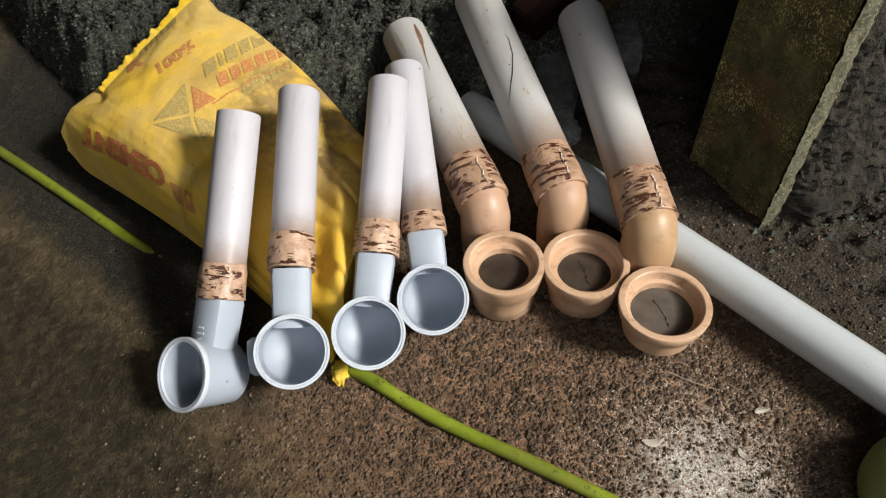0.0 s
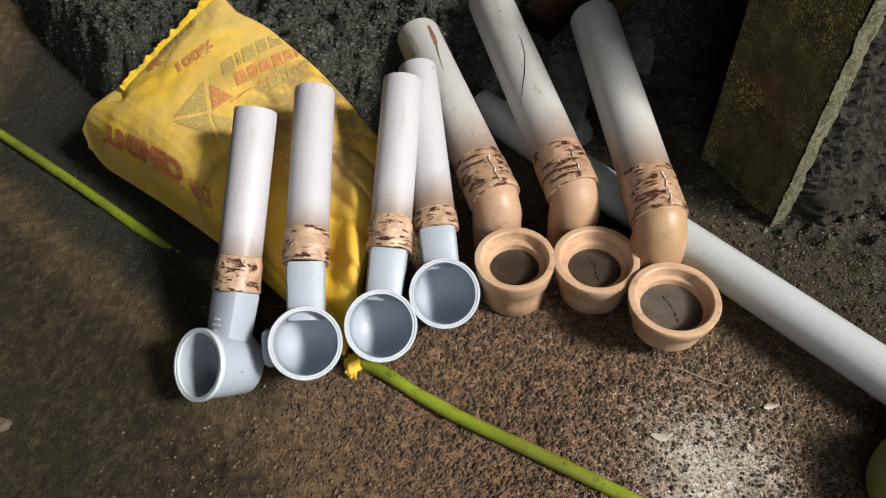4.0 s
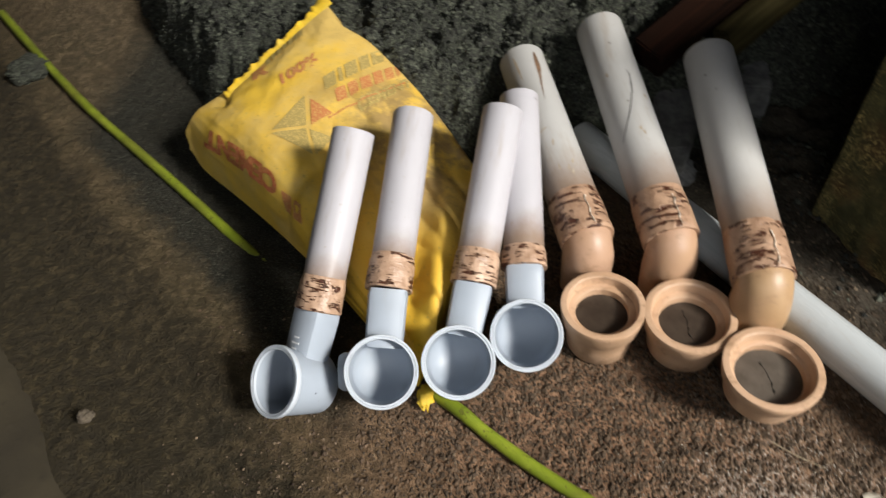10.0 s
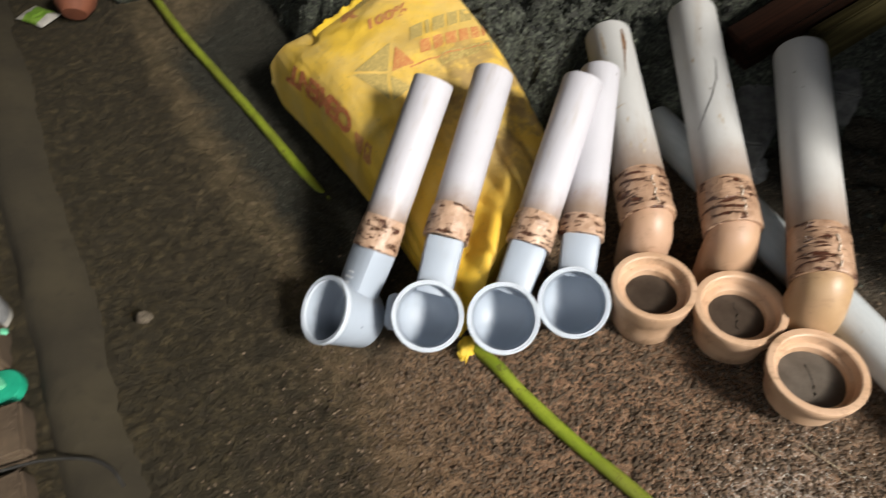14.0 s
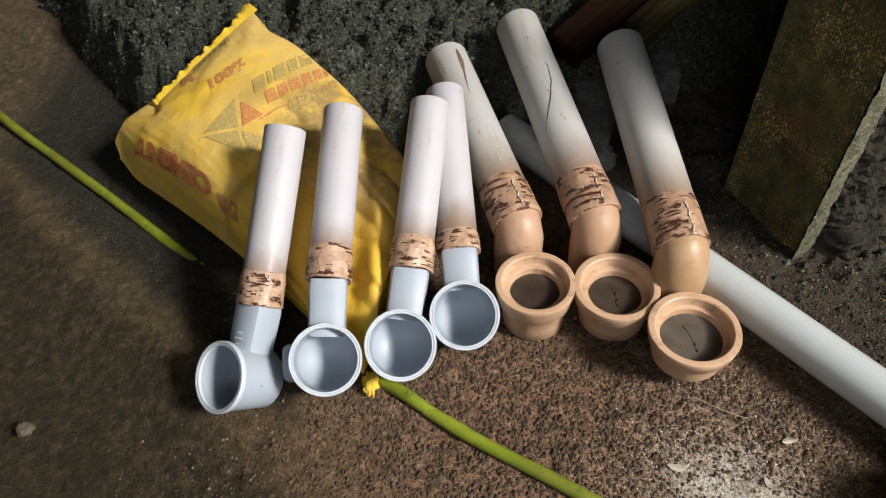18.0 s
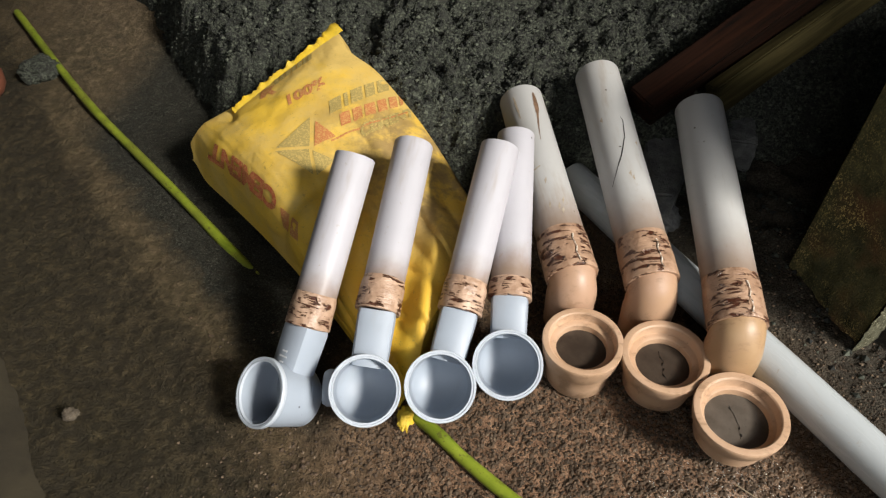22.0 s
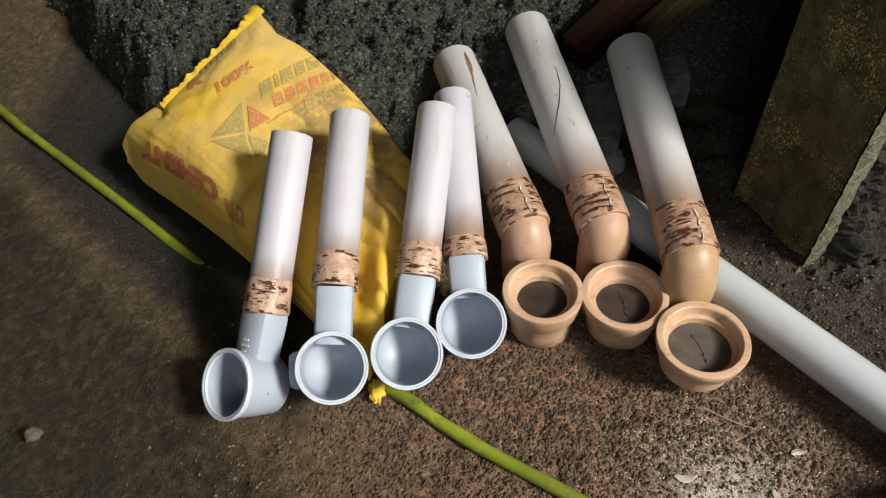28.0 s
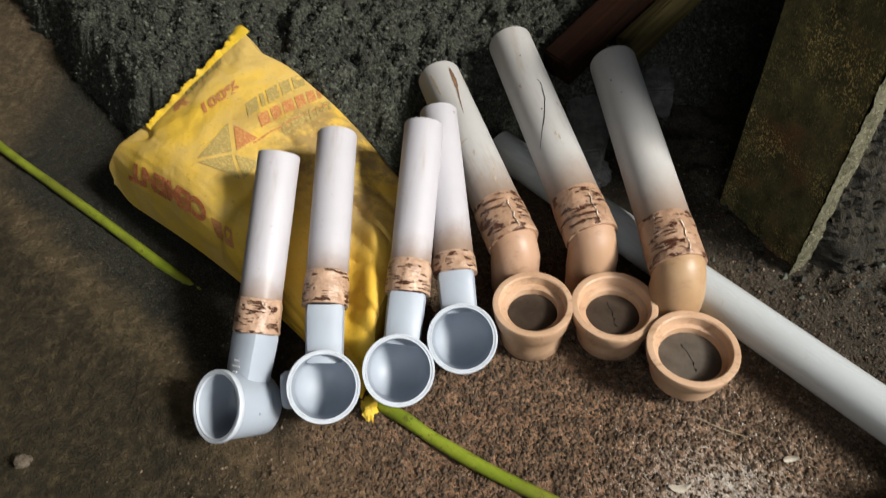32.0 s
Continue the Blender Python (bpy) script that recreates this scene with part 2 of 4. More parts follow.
def bag_material():
    n = Nodes("yellow_woven_sack", 0.55, spec=0.4)
    c = n.mix(n.spread(n.noise(5, 4), 0.35, 0.65), (0.82, 0.52, 0.030), (0.70, 0.43, 0.05))
    dust = n.noise(6.0, 6, 0.7)
    c = n.mix(n.math("MULTIPLY", n.spread(dust, 0.34, 0.60, 0.22, 0.88), n.spread(n.axis(1), -0.20, -0.06)), c, (0.64, 0.455, 0.145))
    c = n.mix(n.spread(n.noise(13, 6, 0.72), 0.54, 0.70, 0, 0.32), c, (0.42, 0.29, 0.085))
    c = n.mix(n.spread(n.noise(130, 4, 0.8), 0.58, 0.70, 0, 0.55), c, (0.30, 0.21, 0.08))
    # brown trodden dirt over the half that lies under the pipes
    x, y = n.axis(0), n.axis(1)
    side = n.math("ADD", n.math("MULTIPLY", x, 0.9), n.math("MULTIPLY", y, 0.45))
    mud = n.math("MULTIPLY", n.math("MULTIPLY", n.spread(side, -0.07, 0.12), n.math("MULTIPLY", n.spread(y, -0.17, -0.05), n.spread(y, 0.20, 0.08))), n.spread(n.noise(11, 5, 0.7), 0.38, 0.54))
    c = n.mix(n.math("MULTIPLY", mud, 0.88), c, n.mix(n.noise(70, 4), (0.16, 0.10, 0.045), (0.42, 0.29, 0.12)))
    weave = n.math("ADD", n.noise(1.0, 2, 0.5, n.scaled(900, 60, 60)), n.noise(1.0, 2, 0.5, n.scaled(60, 900, 60)))
    return n.done(c, n.math("ADD", n.math("MULTIPLY", weave, 0.10), n.math("ADD", n.noise(34, 5), n.noise(11, 4))), 0.42, 0.005)


def ink_material(name, color, fade=0.5, least=0.42):
    """Half-worn print: islands of ink over the dusty sack."""
    n = Nodes(name, 0.6)
    worn = n.spread(n.noise(260, 4, 0.8), 0.44, 0.58, 0, fade)
    return n.done(n.mix(n.math("MAXIMUM", worn, least), color, (0.62, 0.44, 0.14)))


def plain_material(name, a, b, scale=12.0, rough=0.5, bump=0.15, depth=0.002, spec=0.4, metal=0.0):
    n = Nodes(name, rough, metal, spec)
    tone, fine = n.noise(scale, 5), n.noise(scale * 9, 4)
    c = n.mix(n.spread(tone, 0.3, 0.7), a, b)
    c = n.mix(n.spread(fine, 0.55, 0.75, 0, 0.4), c, tuple(v * 0.5 for v in a))
    return n.done(c, n.math("ADD", tone, fine), bump, depth)


def moss_wall_material():
    n = Nodes("mossy_concrete", 0.9, spec=0.2)
    big, mid, grit = n.noise(6, 5), n.noise(24, 6, 0.72), n.noise(1.0, 3, 0.7, n.scaled(400, 400, 230))
    c = n.ramp(mid, (0.3, (0.026, 0.026, 0.013)), (0.55, (0.095, 0.090, 0.038)), (0.74, (0.21, 0.185, 0.068)))
    c = n.mix(n.spread(big, 0.5, 0.66, 0, 0.85), c, (0.13, 0.058, 0.026))
    c = n.mix(n.math("MULTIPLY", n.spread(grit, 0.525, 0.605, 0, 0.9), n.spread(n.noise(15, 5, 0.7), 0.42, 0.60, 0.12, 1.0)), c, n.mix(n.spread(n.noise(6.5, 3), 0.42, 0.56), (0.20, 0.165, 0.06), (0.66, 0.50, 0.18)))
    return n.done(c, n.math("ADD", mid, grit), 1.0, 0.006)


def plaster_material():
    n = Nodes("flaking_lime_plaster", 0.9, spec=0.2)
    mid, grit = n.noise(55, 5, 0.7), n.noise(210, 3, 0.7)
    c = n.ramp(n.noise(14, 5, 0.6), (0.35, (0.075, 0.074, 0.044)), (0.65, (0.15, 0.142, 0.094)))
    c = n.mix(n.spread(mid, 0.53, 0.60, 0, 0.85), c, (0.045, 0.042, 0.020))
    c = n.mix(n.spread(grit, 0.56, 0.66, 0, 0.7), c, (0.32, 0.30, 0.20))
    return n.done(c, n.math("SUBTRACT", grit, mid), 1.0, 0.005)


def wood_material(name, dark, pale):
    n = Nodes(name, 0.85, spec=0.08)
    grain = n.noise(1.0, 5, 0.65, n.scaled(70, 70, 3.5), 0.6)
    c = n.mix(n.spread(grain, 0.32, 0.68), dark, pale)
    c = n.mix(n.spread(n.noise(7, 4), 0.5, 0.7, 0, 0.7), c, tuple(v * 0.35 for v in dark))
    return n.done(c, grain, 0.4, 0.002)


def stalk_material():
    n = Nodes("green_stalk", 0.36, spec=0.5)
    streak = n.noise(24, 5, 0.55)
    c = n.mix(n.spread(streak, 0.3, 0.7), (0.15, 0.20, 0.014), (0.25, 0.30, 0.028))
    c = n.mix(n.spread(n.noise(9, 3, 0.6), 0.45, 0.65, 0, 0.6), c, (0.13, 0.135, 0.022))
    c = n.mix(n.spread(n.noise(90, 4, 0.75), 0.56, 0.66, 0, 0.75), c, (0.075, 0.060, 0.018))
    c = n.mix(n.spread(n.noise(300, 3, 0.7), 0.62, 0.70, 0, 0.6), c, (0.035, 0.028, 0.012))
    return n.done(c, n.math("ADD", streak, n.noise(160, 4)), 0.35, 0.0012)


EARTH, HEAP = earth_material(), heap_material()
GRIT = grain_material("loose_grit", (0.034, 0.024, 0.016), (0.060, 0.041, 0.025), (0.20, 0.145, 0.095))
CLOD = grain_material("earth_clod", (0.050, 0.034, 0.021), (0.078, 0.051, 0.031), (0.135, 0.088, 0.054))
SAND_GRAIN = grain_material("black_sand_grain", (0.010, 0.010, 0.009), (0.031, 0.034, 0.026), (0.108, 0.118, 0.088))
LIME = grain_material("lime_crumb", (0.26, 0.24, 0.20), (0.50, 0.48, 0.42), (0.74, 0.72, 0.66))
PIPE_GREY = pvc_material("grey_white_pvc", (0.455, 0.445, 0.475), 0.095, rough=0.50)
PIPE_LARGE = pvc_material("weathered_white_pvc", (0.45, 0.445, 0.43), 0.165, rough=0.46)
PIPE_LONG = pvc_material("long_white_pvc", (0.44, 0.468, 0.475), rough=0.24)
FITTING = pvc_material("grey_moulded_pvc", (0.335, 0.38, 0.44), rough=0.46, dirt=(0.30, 0.32, 0.34))
FITTING_RIM = pvc_material("grey_rim_pvc", (0.50, 0.545, 0.60), rough=0.34, dirt=(0.34, 0.36, 0.38))
BURNT = burnt_material("scorched_blistered_pvc", (0.31, 0.19, 0.12), (0.54, 0.37, 0.26), 44, 210)
BURNT_DARK = burnt_material("charred_blistered_pvc", (0.27, 0.16, 0.098), (0.45, 0.29, 0.19), 32, 150)
CREAM = cream_material()
CREAM_PINK = cream_material("pinkish_elbow_pvc", (0.42, 0.265, 0.175))
CREAM_ELBOW = cream_material("cream_elbow_pvc", (0.39, 0.255, 0.14))
WELD = plain_material("pale_melted_pvc", (0.62, 0.50, 0.38), (0.75, 0.66, 0.55), 50, 0.35, 0.2)
RUST = plain_material("dark_brown_stain", (0.10, 0.055, 0.030), (0.20, 0.12, 0.07), 90, 0.7, 0.1)
SCUFF = plain_material("brownish_scuff", (0.33, 0.27, 0.20), (0.42, 0.36, 0.28), 120, 0.7, 0.1)
SILT = plain_material("silty_water", (0.030, 0.021, 0.015), (0.062, 0.046, 0.034), 22, 0.35, 0.05)
SILT_PALE = plain_material("pale_silty_water", (0.062, 0.051, 0.040), (0.115, 0.096, 0.078), 22, 0.30, 0.05)
GRIME = plain_material("black_grime", (0.010, 0.009, 0.008), (0.02, 0.018, 0.014), 60, 0.7)
SACK = bag_material()
HEM = plain_material("folded_sack_hem", (0.72, 0.47, 0.02), (0.60, 0.42, 0.05), 40, 0.5, 0.5, 0.004)
INK_RED, INK_GREEN = ink_material("faded_red_print", (0.44, 0.075, 0.03), 0.70, 0.30), ink_material("faded_green_print", (0.20, 0.175, 0.06), 0.85)
INK_WORD = ink_material("less_worn_red_print", (0.42, 0.06, 0.028), 0.5, 0.12)
PRINT_WHITE = plain_material("white_marking", (0.75, 0.77, 0.78), (0.66, 0.68, 0.70), 50, 0.4, 0.0)
STALK = stalk_material()
MOSS = moss_wall_material()
PLASTER = plaster_material()
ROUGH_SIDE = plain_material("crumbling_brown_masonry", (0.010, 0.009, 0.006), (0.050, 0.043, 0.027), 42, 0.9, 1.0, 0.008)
CONCRETE = plain_material("grey_concrete_lump", (0.045, 0.047, 0.048), (0.14, 0.142, 0.14), 60, 0.9, 0.8, 0.006)
CONCRETE_PALE = plain_material("pale_pitted_concrete", (0.075, 0.077, 0.075), (0.17, 0.17, 0.162), 45, 0.9, 0.9, 0.005)
KERB = plain_material("brown_cement_kerb", (0.023, 0.018, 0.010), (0.043, 0.034, 0.018), 5, 0.9, 0.5, 0.004)
# near-black colour stands in for the deep shade behind the pier
VOID_BLACK = plain_material("shade_black_wall", (0.006, 0.006, 0.006), (0.012, 0.011, 0.010), 8, 0.95, 0.4)
SHED_WALL = plain_material("dark_plaster_wall", (0.10, 0.095, 0.085), (0.16, 0.15, 0.13), 4, 0.9, 0.3, 0.004)
ROOFING = plain_material("dusty_roof_sheet", (0.13, 0.12, 0.11), (0.19, 0.18, 0.16), 5, 0.8, 0.3, 0.004)
WOOD_RED, WOOD_OLIVE = wood_material("red_brown_plank", (0.004, 0.0025, 0.0015), (0.022, 0.008, 0.004)), wood_material("olive_plank", (0.028, 0.023, 0.009), (0.075, 0.060, 0.023))
JAR_GREEN = plain_material("mossy_green_plastic", (0.13, 0.16, 0.045), (0.20, 0.22, 0.075), 10, 0.55, 0.1)
PEBBLE = plain_material("pale_pebble", (0.060, 0.047, 0.032), (0.125, 0.10, 0.070), 90, 0.8, 0.5)
FLAKE = plain_material("dry_pale_flake", (0.30, 0.27, 0.21), (0.44, 0.40, 0.33), 90, 0.7, 0.3)
TWIG = plain_material("dry_straw", (0.25, 0.20, 0.13), (0.36, 0.30, 0.20), 90, 0.8, 0.3)
WHITE_FILM = plain_material("white_plastic_film", (0.30, 0.285, 0.25), (0.38, 0.36, 0.32), 14, 0.4, 0.3)
FILM_RED = plain_material("red_print_film", (0.42, 0.05, 0.07), (0.50, 0.09, 0.10), 14, 0.4, 0.2)
FILM_BLUE = plain_material("blue_print_film", (0.05, 0.09, 0.18), (0.08, 0.13, 0.24), 14, 0.4, 0.2)
FILM_YELLOW = plain_material("yellow_print_film", (0.55, 0.40, 0.05), (0.60, 0.45, 0.08), 14, 0.4, 0.2)
GREY_PRINT = plain_material("grey_print", (0.16, 0.16, 0.16), (0.24, 0.24, 0.24), 30, 0.5, 0.0)
CAP_GREY = plain_material("dull_grey_cap", (0.11, 0.105, 0.085), (0.15, 0.14, 0.115), 30, 0.6, 0.2)
LID_GREEN = plain_material("sea_green_plastic", (0.010, 0.26, 0.15), (0.02, 0.34, 0.20), 25, 0.4, 0.15)
STRAP_GREEN = plain_material("pale_green_strap", (0.10, 0.42, 0.24), (0.14, 0.50, 0.30), 25, 0.45, 0.1)
BRICK = plain_material("worn_brown_brick", (0.055, 0.037, 0.022), (0.105, 0.072, 0.044), 22, 0.9, 0.6, 0.004)
CABLE = plain_material("black_cable", (0.014, 0.013, 0.012), (0.03, 0.028, 0.024), 40, 0.5, 0.1)
CLAY = plain_material("red_clay", (0.12, 0.040, 0.020), (0.19, 0.062, 0.030), 22, 0.75, 0.3)
LEAF_GREEN = plain_material("green_print_film", (0.10, 0.20, 0.02), (0.17, 0.28, 0.04), 30, 0.4, 0.2)

# ---- mesh helpers ----


def mesh_of(name, verts, faces, material, smooth=True):
    me = bpy.data.meshes.new(name)
    me.from_pydata([tuple(v) for v in verts], [], faces)
    me.materials.append(material)
    me.polygons.foreach_set("use_smooth", [smooth] * len(me.polygons))
    me.update()
    return me


def part(name, bm, material, parent=None, label=""):
    """One mesh object from a bmesh or from (verts, faces), under a thing or a part."""
    if isinstance(bm, tuple):
        bmx = bmesh.new()
        vs = [bmx.verts.new(tuple(v)) for v in bm[0]]
        for f in bm[1]:
            try:
                bmx.faces.new([vs[i] for i in f])
            except ValueError:
                pass
        bm = bmx
    bmesh.ops.recalc_face_normals(bm, faces=bm.faces)
    me = bpy.data.meshes.new(name)
    for f in bm.faces:
        f.smooth = True
    bm.to_mesh(me)
    bm.free()
    me.materials.append(material)
    me.set_sharp_from_angle(angle=radians(38))
    ob = new(name, me)
    ob.parent = parent
    if label:
        tagged(ob, label)
    return ob


def thing(name, m, label, category, group="", kind=""):
    ob = new(name)
    ob.empty_display_size = 0.05
    ob.matrix_world = m
    return tagged(ob, label, category, group, kind)


def frame_along(origin, zdir, hint):
    """A pose whose z runs along zdir and whose x leans to hint."""
    z = Vector(zdir).normalized()
    x = (Vector(hint) - z * Vector(hint).dot(z)).normalized()
    y = z.cross(x)
    m = Matrix((x, y, z)).transposed().to_4x4()
    m.translation = origin
    return m


def ring_stack(rings, closed_ends=(False, False), loop=True):
    """Verts and faces through rings of equal count."""
    n = len(rings[0])
    verts = [v for r in rings for v in r]
    faces = []
    for a in range(len(rings) - 1):
        for b in range(n if loop else n - 1):
            c = (b + 1) % n
            faces.append((a * n + b, a * n + c, (a + 1) * n + c, (a + 1) * n + b))
    if closed_ends[0]:
        faces.append(tuple(range(n))[::-1])
    if closed_ends[1]:
        faces.append(tuple(range((len(rings) - 1) * n, len(rings) * n)))
    return verts, faces


def revolve(profile, m=Matrix.Identity(4), n=56, wobble=0.0, seed=0.0):
    """A profile of (radius, height) turned about z, then placed by m."""
    rings = []
    for r, z in profile:
        ring = []
        for k in range(n):
            a = 2 * math.pi * k / n
            w = 1 + wobble * noise.noise((math.cos(a) * 2 + seed, math.sin(a) * 2, z * 40))
            ring.append(m @ Vector((r * w * math.cos(a), r * w * math.sin(a), z)))
        rings.append(ring)
    verts, faces = ring_stack(rings)
    return verts, faces


def welded(data, dist=1e-5):
    bm = bmesh.new()
    vs = [bm.verts.new(tuple(v)) for v in data[0]]
    for f in data[1]:
        bm.faces.new([vs[i] for i in f])
    bmesh.ops.remove_doubles(bm, verts=bm.verts, dist=dist)
    return bm


def curve_points(points, steps=10):
    """A Catmull-Rom line through the points."""
    pts = [Vector(p) for p in points]
    pts = [pts[0] * 2 - pts[1], *pts, pts[-1] * 2 - pts[-2]]
    out = []
    for a in range(1, len(pts) - 2):
        p0, p1, p2, p3 = pts[a - 1 : a + 3]
        for s in range(steps):
            t = s / steps
            out.append(0.5 * (2 * p1 + (p2 - p0) * t + (2 * p0 - 5 * p1 + 4 * p2 - p3) * t * t + (3 * p1 - p0 - 3 * p2 + p3) * t**3))
    return [*out, pts[-2]]


def sweep(line, radius, n=20, ends=(True, True), flat=1.0, wobble=0.0, up=(0, 0, 1)):
    """A tube along a line; radius a number or a function of 0..1."""
    rings = []
    up = Vector(up)
    for k, p in enumerate(line):
        d = (line[min(k + 1, len(line) - 1)] - line[max(k - 1, 0)]).normalized()
        side = d.cross(up)
        side = side.normalized() if side.length > 1e-4 else Vector((1, 0, 0))
        top = side.cross(d)
        r = radius(k / (len(line) - 1)) if callable(radius) else radius
        ring = []
        for b in range(n):
            a = 2 * math.pi * b / n
            w = r * (1 + wobble * noise.noise((p.x * 60 + math.cos(a), p.y * 60 + math.sin(a), p.z * 60)))
            ring.append(p + side * (w * math.cos(a)) + top * (w * flat * math.sin(a)))
        rings.append(ring)
    return ring_stack(rings, ends)


def block(size, m=Matrix.Identity(4), bevel=0.004, rough=0.0, cuts=0):
    bm = bmesh.new()
    bmesh.ops.create_cube(bm, size=1.0)
    bmesh.ops.scale(bm, vec=size, verts=bm.verts)
    if bevel:
        bmesh.ops.bevel(bm, geom=bm.edges[:], offset=bevel, segments=2, affect="EDGES")
    if cuts:
        bmesh.ops.subdivide_edges(bm, edges=[e for e in bm.edges if e.calc_length() > 0.02], cuts=cuts, use_grid_fill=True)
    if rough:
        for v in bm.verts:
            v.co += Vector(noise.noise_vector(v.co * 45)) * rough
    bmesh.ops.transform(bm, matrix=m, verts=bm.verts)
    return bm


def ease(t):
    t = min(1.0, max(0.0, t))
    return t * t * (3 - 2 * t)


# ---- ground: one sheet, finer where the camera looks ----


def ground_height(x, y):
    p = Vector((x, y, 0))
    h = 0.010 * noise.noise(p * 2.1) + 0.0042 * noise.noise(p * 14) + 0.0032 * noise.noise(p * 46) + 0.0022 * noise.noise(p * 92)
    near_wall = ease((0.75 * x + 0.66 * y - 0.74) / 0.20)
    h += near_wall * (0.016 + 0.018 * noise.noise(p * 22) + 0.012 * noise.noise(p * 60))
    drain = 0.69 * x + 0.72 * y
    h -= 0.012 * ease((0.06 - drain) / 0.1)
    return h


def lines(lo, hi, step, far):
    mid = list(np.arange(lo, hi + 1e-6, step))
    out, s, v = [], step, hi
    while v < far:
        s *= 1.35
        v += s
        out.append(v)
    back, s, v = [], step, lo
    while v > -far:
        s *= 1.35
        v -= s
        back.append(v)
    return [*back[::-1], *mid, *out]


gx, gy = lines(-1.4, 1.0, 0.0050, 6.0), lines(0.05, 1.15, 0.0050, 6.0)
gverts = [(x, y, ground_height(x, y)) for y in gy for x in gx]
gfaces = [(j * len(gx) + i, j * len(gx) + i + 1, (j + 1) * len(gx) + i + 1, (j + 1) * len(gx) + i) for j in range(len(gy) - 1) for i in range(len(gx) - 1)]
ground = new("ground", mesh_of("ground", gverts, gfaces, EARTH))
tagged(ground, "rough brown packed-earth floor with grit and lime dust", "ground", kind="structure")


def heap_height(x, y):
    """The sand heap's top over the ground; below 0 outside it."""
    p = Vector((x, y, 0))
    edge = noise.noise(p * 3.5) * 0.05 + noise.noise(p * 15) * 0.018
    left = 0.70 * (x + 0.70) + 0.71 * 0.0 * y
    side = 0.775 * (x + 0.765) + 0.632 * (y - 1.09)
    front = y - (0.90 + 0.06 * math.sin(3.0 * x)) if x > -0.35 else y - 0.98 + 0.0 * left
    if x > 0.30:
        front -= (x - 0.30) * 0.5
    d = min(side * 1.4, front) + edge
    h = -0.065 + 0.185 * ease(d / 0.22) + 0.17 * max(0.0, d - 0.1)
    h += 0.018 * noise.noise(p * 9) + 0.020 * noise.noise(p * 27) + 0.016 * noise.noise(p * 62) + 0.009 * noise.noise(p * 118)
    h += 0.012 * max(0.0, 0.6 - noise.cell(p * 48 + Vector((3, 1, 0))) * 0.6)
    return h


hx, hy = np.arange(-1.35, 1.2, 0.0075), np.arange(0.78, 2.35, 0.0075)
hverts = [(x, y, heap_height(x, y)) for y in hy for x in hx]
hfaces = [(j * len(hx) + i, j * len(hx) + i + 1, (j + 1) * len(hx) + i + 1, (j + 1) * len(hx) + i) for j in range(len(hy) - 1) for i in range(len(hx) - 1)]
sand_heap = new("sand_heap", mesh_of("sand_heap", hverts, hfaces, HEAP))
tagged(sand_heap, "heap of damp black sand behind the cement bag", "sand heap", kind="stuff")

# ---- unseen shed walls and roof, added to hold back the sky light ----


def wall_slab(name, lo, hi, material, label, category="wall"):
    size = [b - a for a, b in zip(lo, hi)]
    mid = [(a + b) / 2 for a, b in zip(lo, hi)]
    ob = part(name, block(size, pose(*mid), 0.01), material)
    return tagged(ob, label, category, kind="structure")


wall_slab("wall_north", (-3.2, 2.35, -0.3), (2.2, 2.5, 2.6), SHED_WALL, "unseen dark plaster wall added behind the sand")
wall_slab("wall_west", (-3.2, -2.05, -0.3), (-3.05, 2.35, 2.6), SHED_WALL, "unseen dark plaster wall of the added shed")
wall_slab("wall_east_south", (2.05, -2.05, -0.3), (2.2, -1.60, 2.6), SHED_WALL, "unseen dark wall added beside the open side")
wall_slab("wall_east_north", (2.05, 0.45, -0.3), (2.2, 2.35, 2.6), SHED_WALL, "unseen dark wall added beside the open side")
# this opening is there only for the front fill lamp
wall_slab("wall_south_west", (-3.2, -2.2, -0.3), (-0.75, -2.05, 2.6), SHED_WALL, "unseen dark wall beside the fill lamp's opening")
wall_slab("wall_south_east", (0.90, -2.2, -0.3), (2.2, -2.05, 2.6), SHED_WALL, "unseen dark wall beside the fill lamp's opening")
wall_slab("wall_south_sill", (-0.75, -2.2, -0.3), (0.90, -2.05, 1.1), SHED_WALL, "unseen dark wall under the fill lamp's opening")
wall_slab("wall_south_lintel", (-0.75, -2.2, 2.3), (0.90, -2.05, 2.6), SHED_WALL, "unseen dark lintel over the fill lamp's opening")
tagged(part("ceiling", block((4.65, 4.7, 0.06), pose(-0.875, 0.15, 2.63), 0.01), ROOFING), "unseen grey roof added for shade, open along one side", "ceiling", kind="structure")


# ---- the masonry pier at the side ----
P1, P2 = Vector((0.421, 0.880, 0)), Vector((0.497, 0.729, 0))
along = (P2 - P1).normalized()
away = Vector((-along.y, along.x, 0))
if away.x < 0:
    away = -away


def rough_face(a, b, height, cols, rows, out, amount):
    """An upright uneven sheet from a to b, with its normal along out."""
    verts, faces = [], []
    for j in range(rows + 1):
        for i in range(cols + 1):
            p = a.lerp(b, i / cols) + Vector((0, 0, -0.03 + height * j / rows))
            k = amount * (noise.noise(p * 18) + 0.7 * noise.noise(p * 52))
            if 0 < i < cols:
                p = p + out * k
            verts.append(p)
    for j in range(rows):
        for i in range(cols):
            q = j * (cols + 1) + i
            faces.append((q, q + 1, q + cols + 2, q + cols + 1))
    return verts, faces


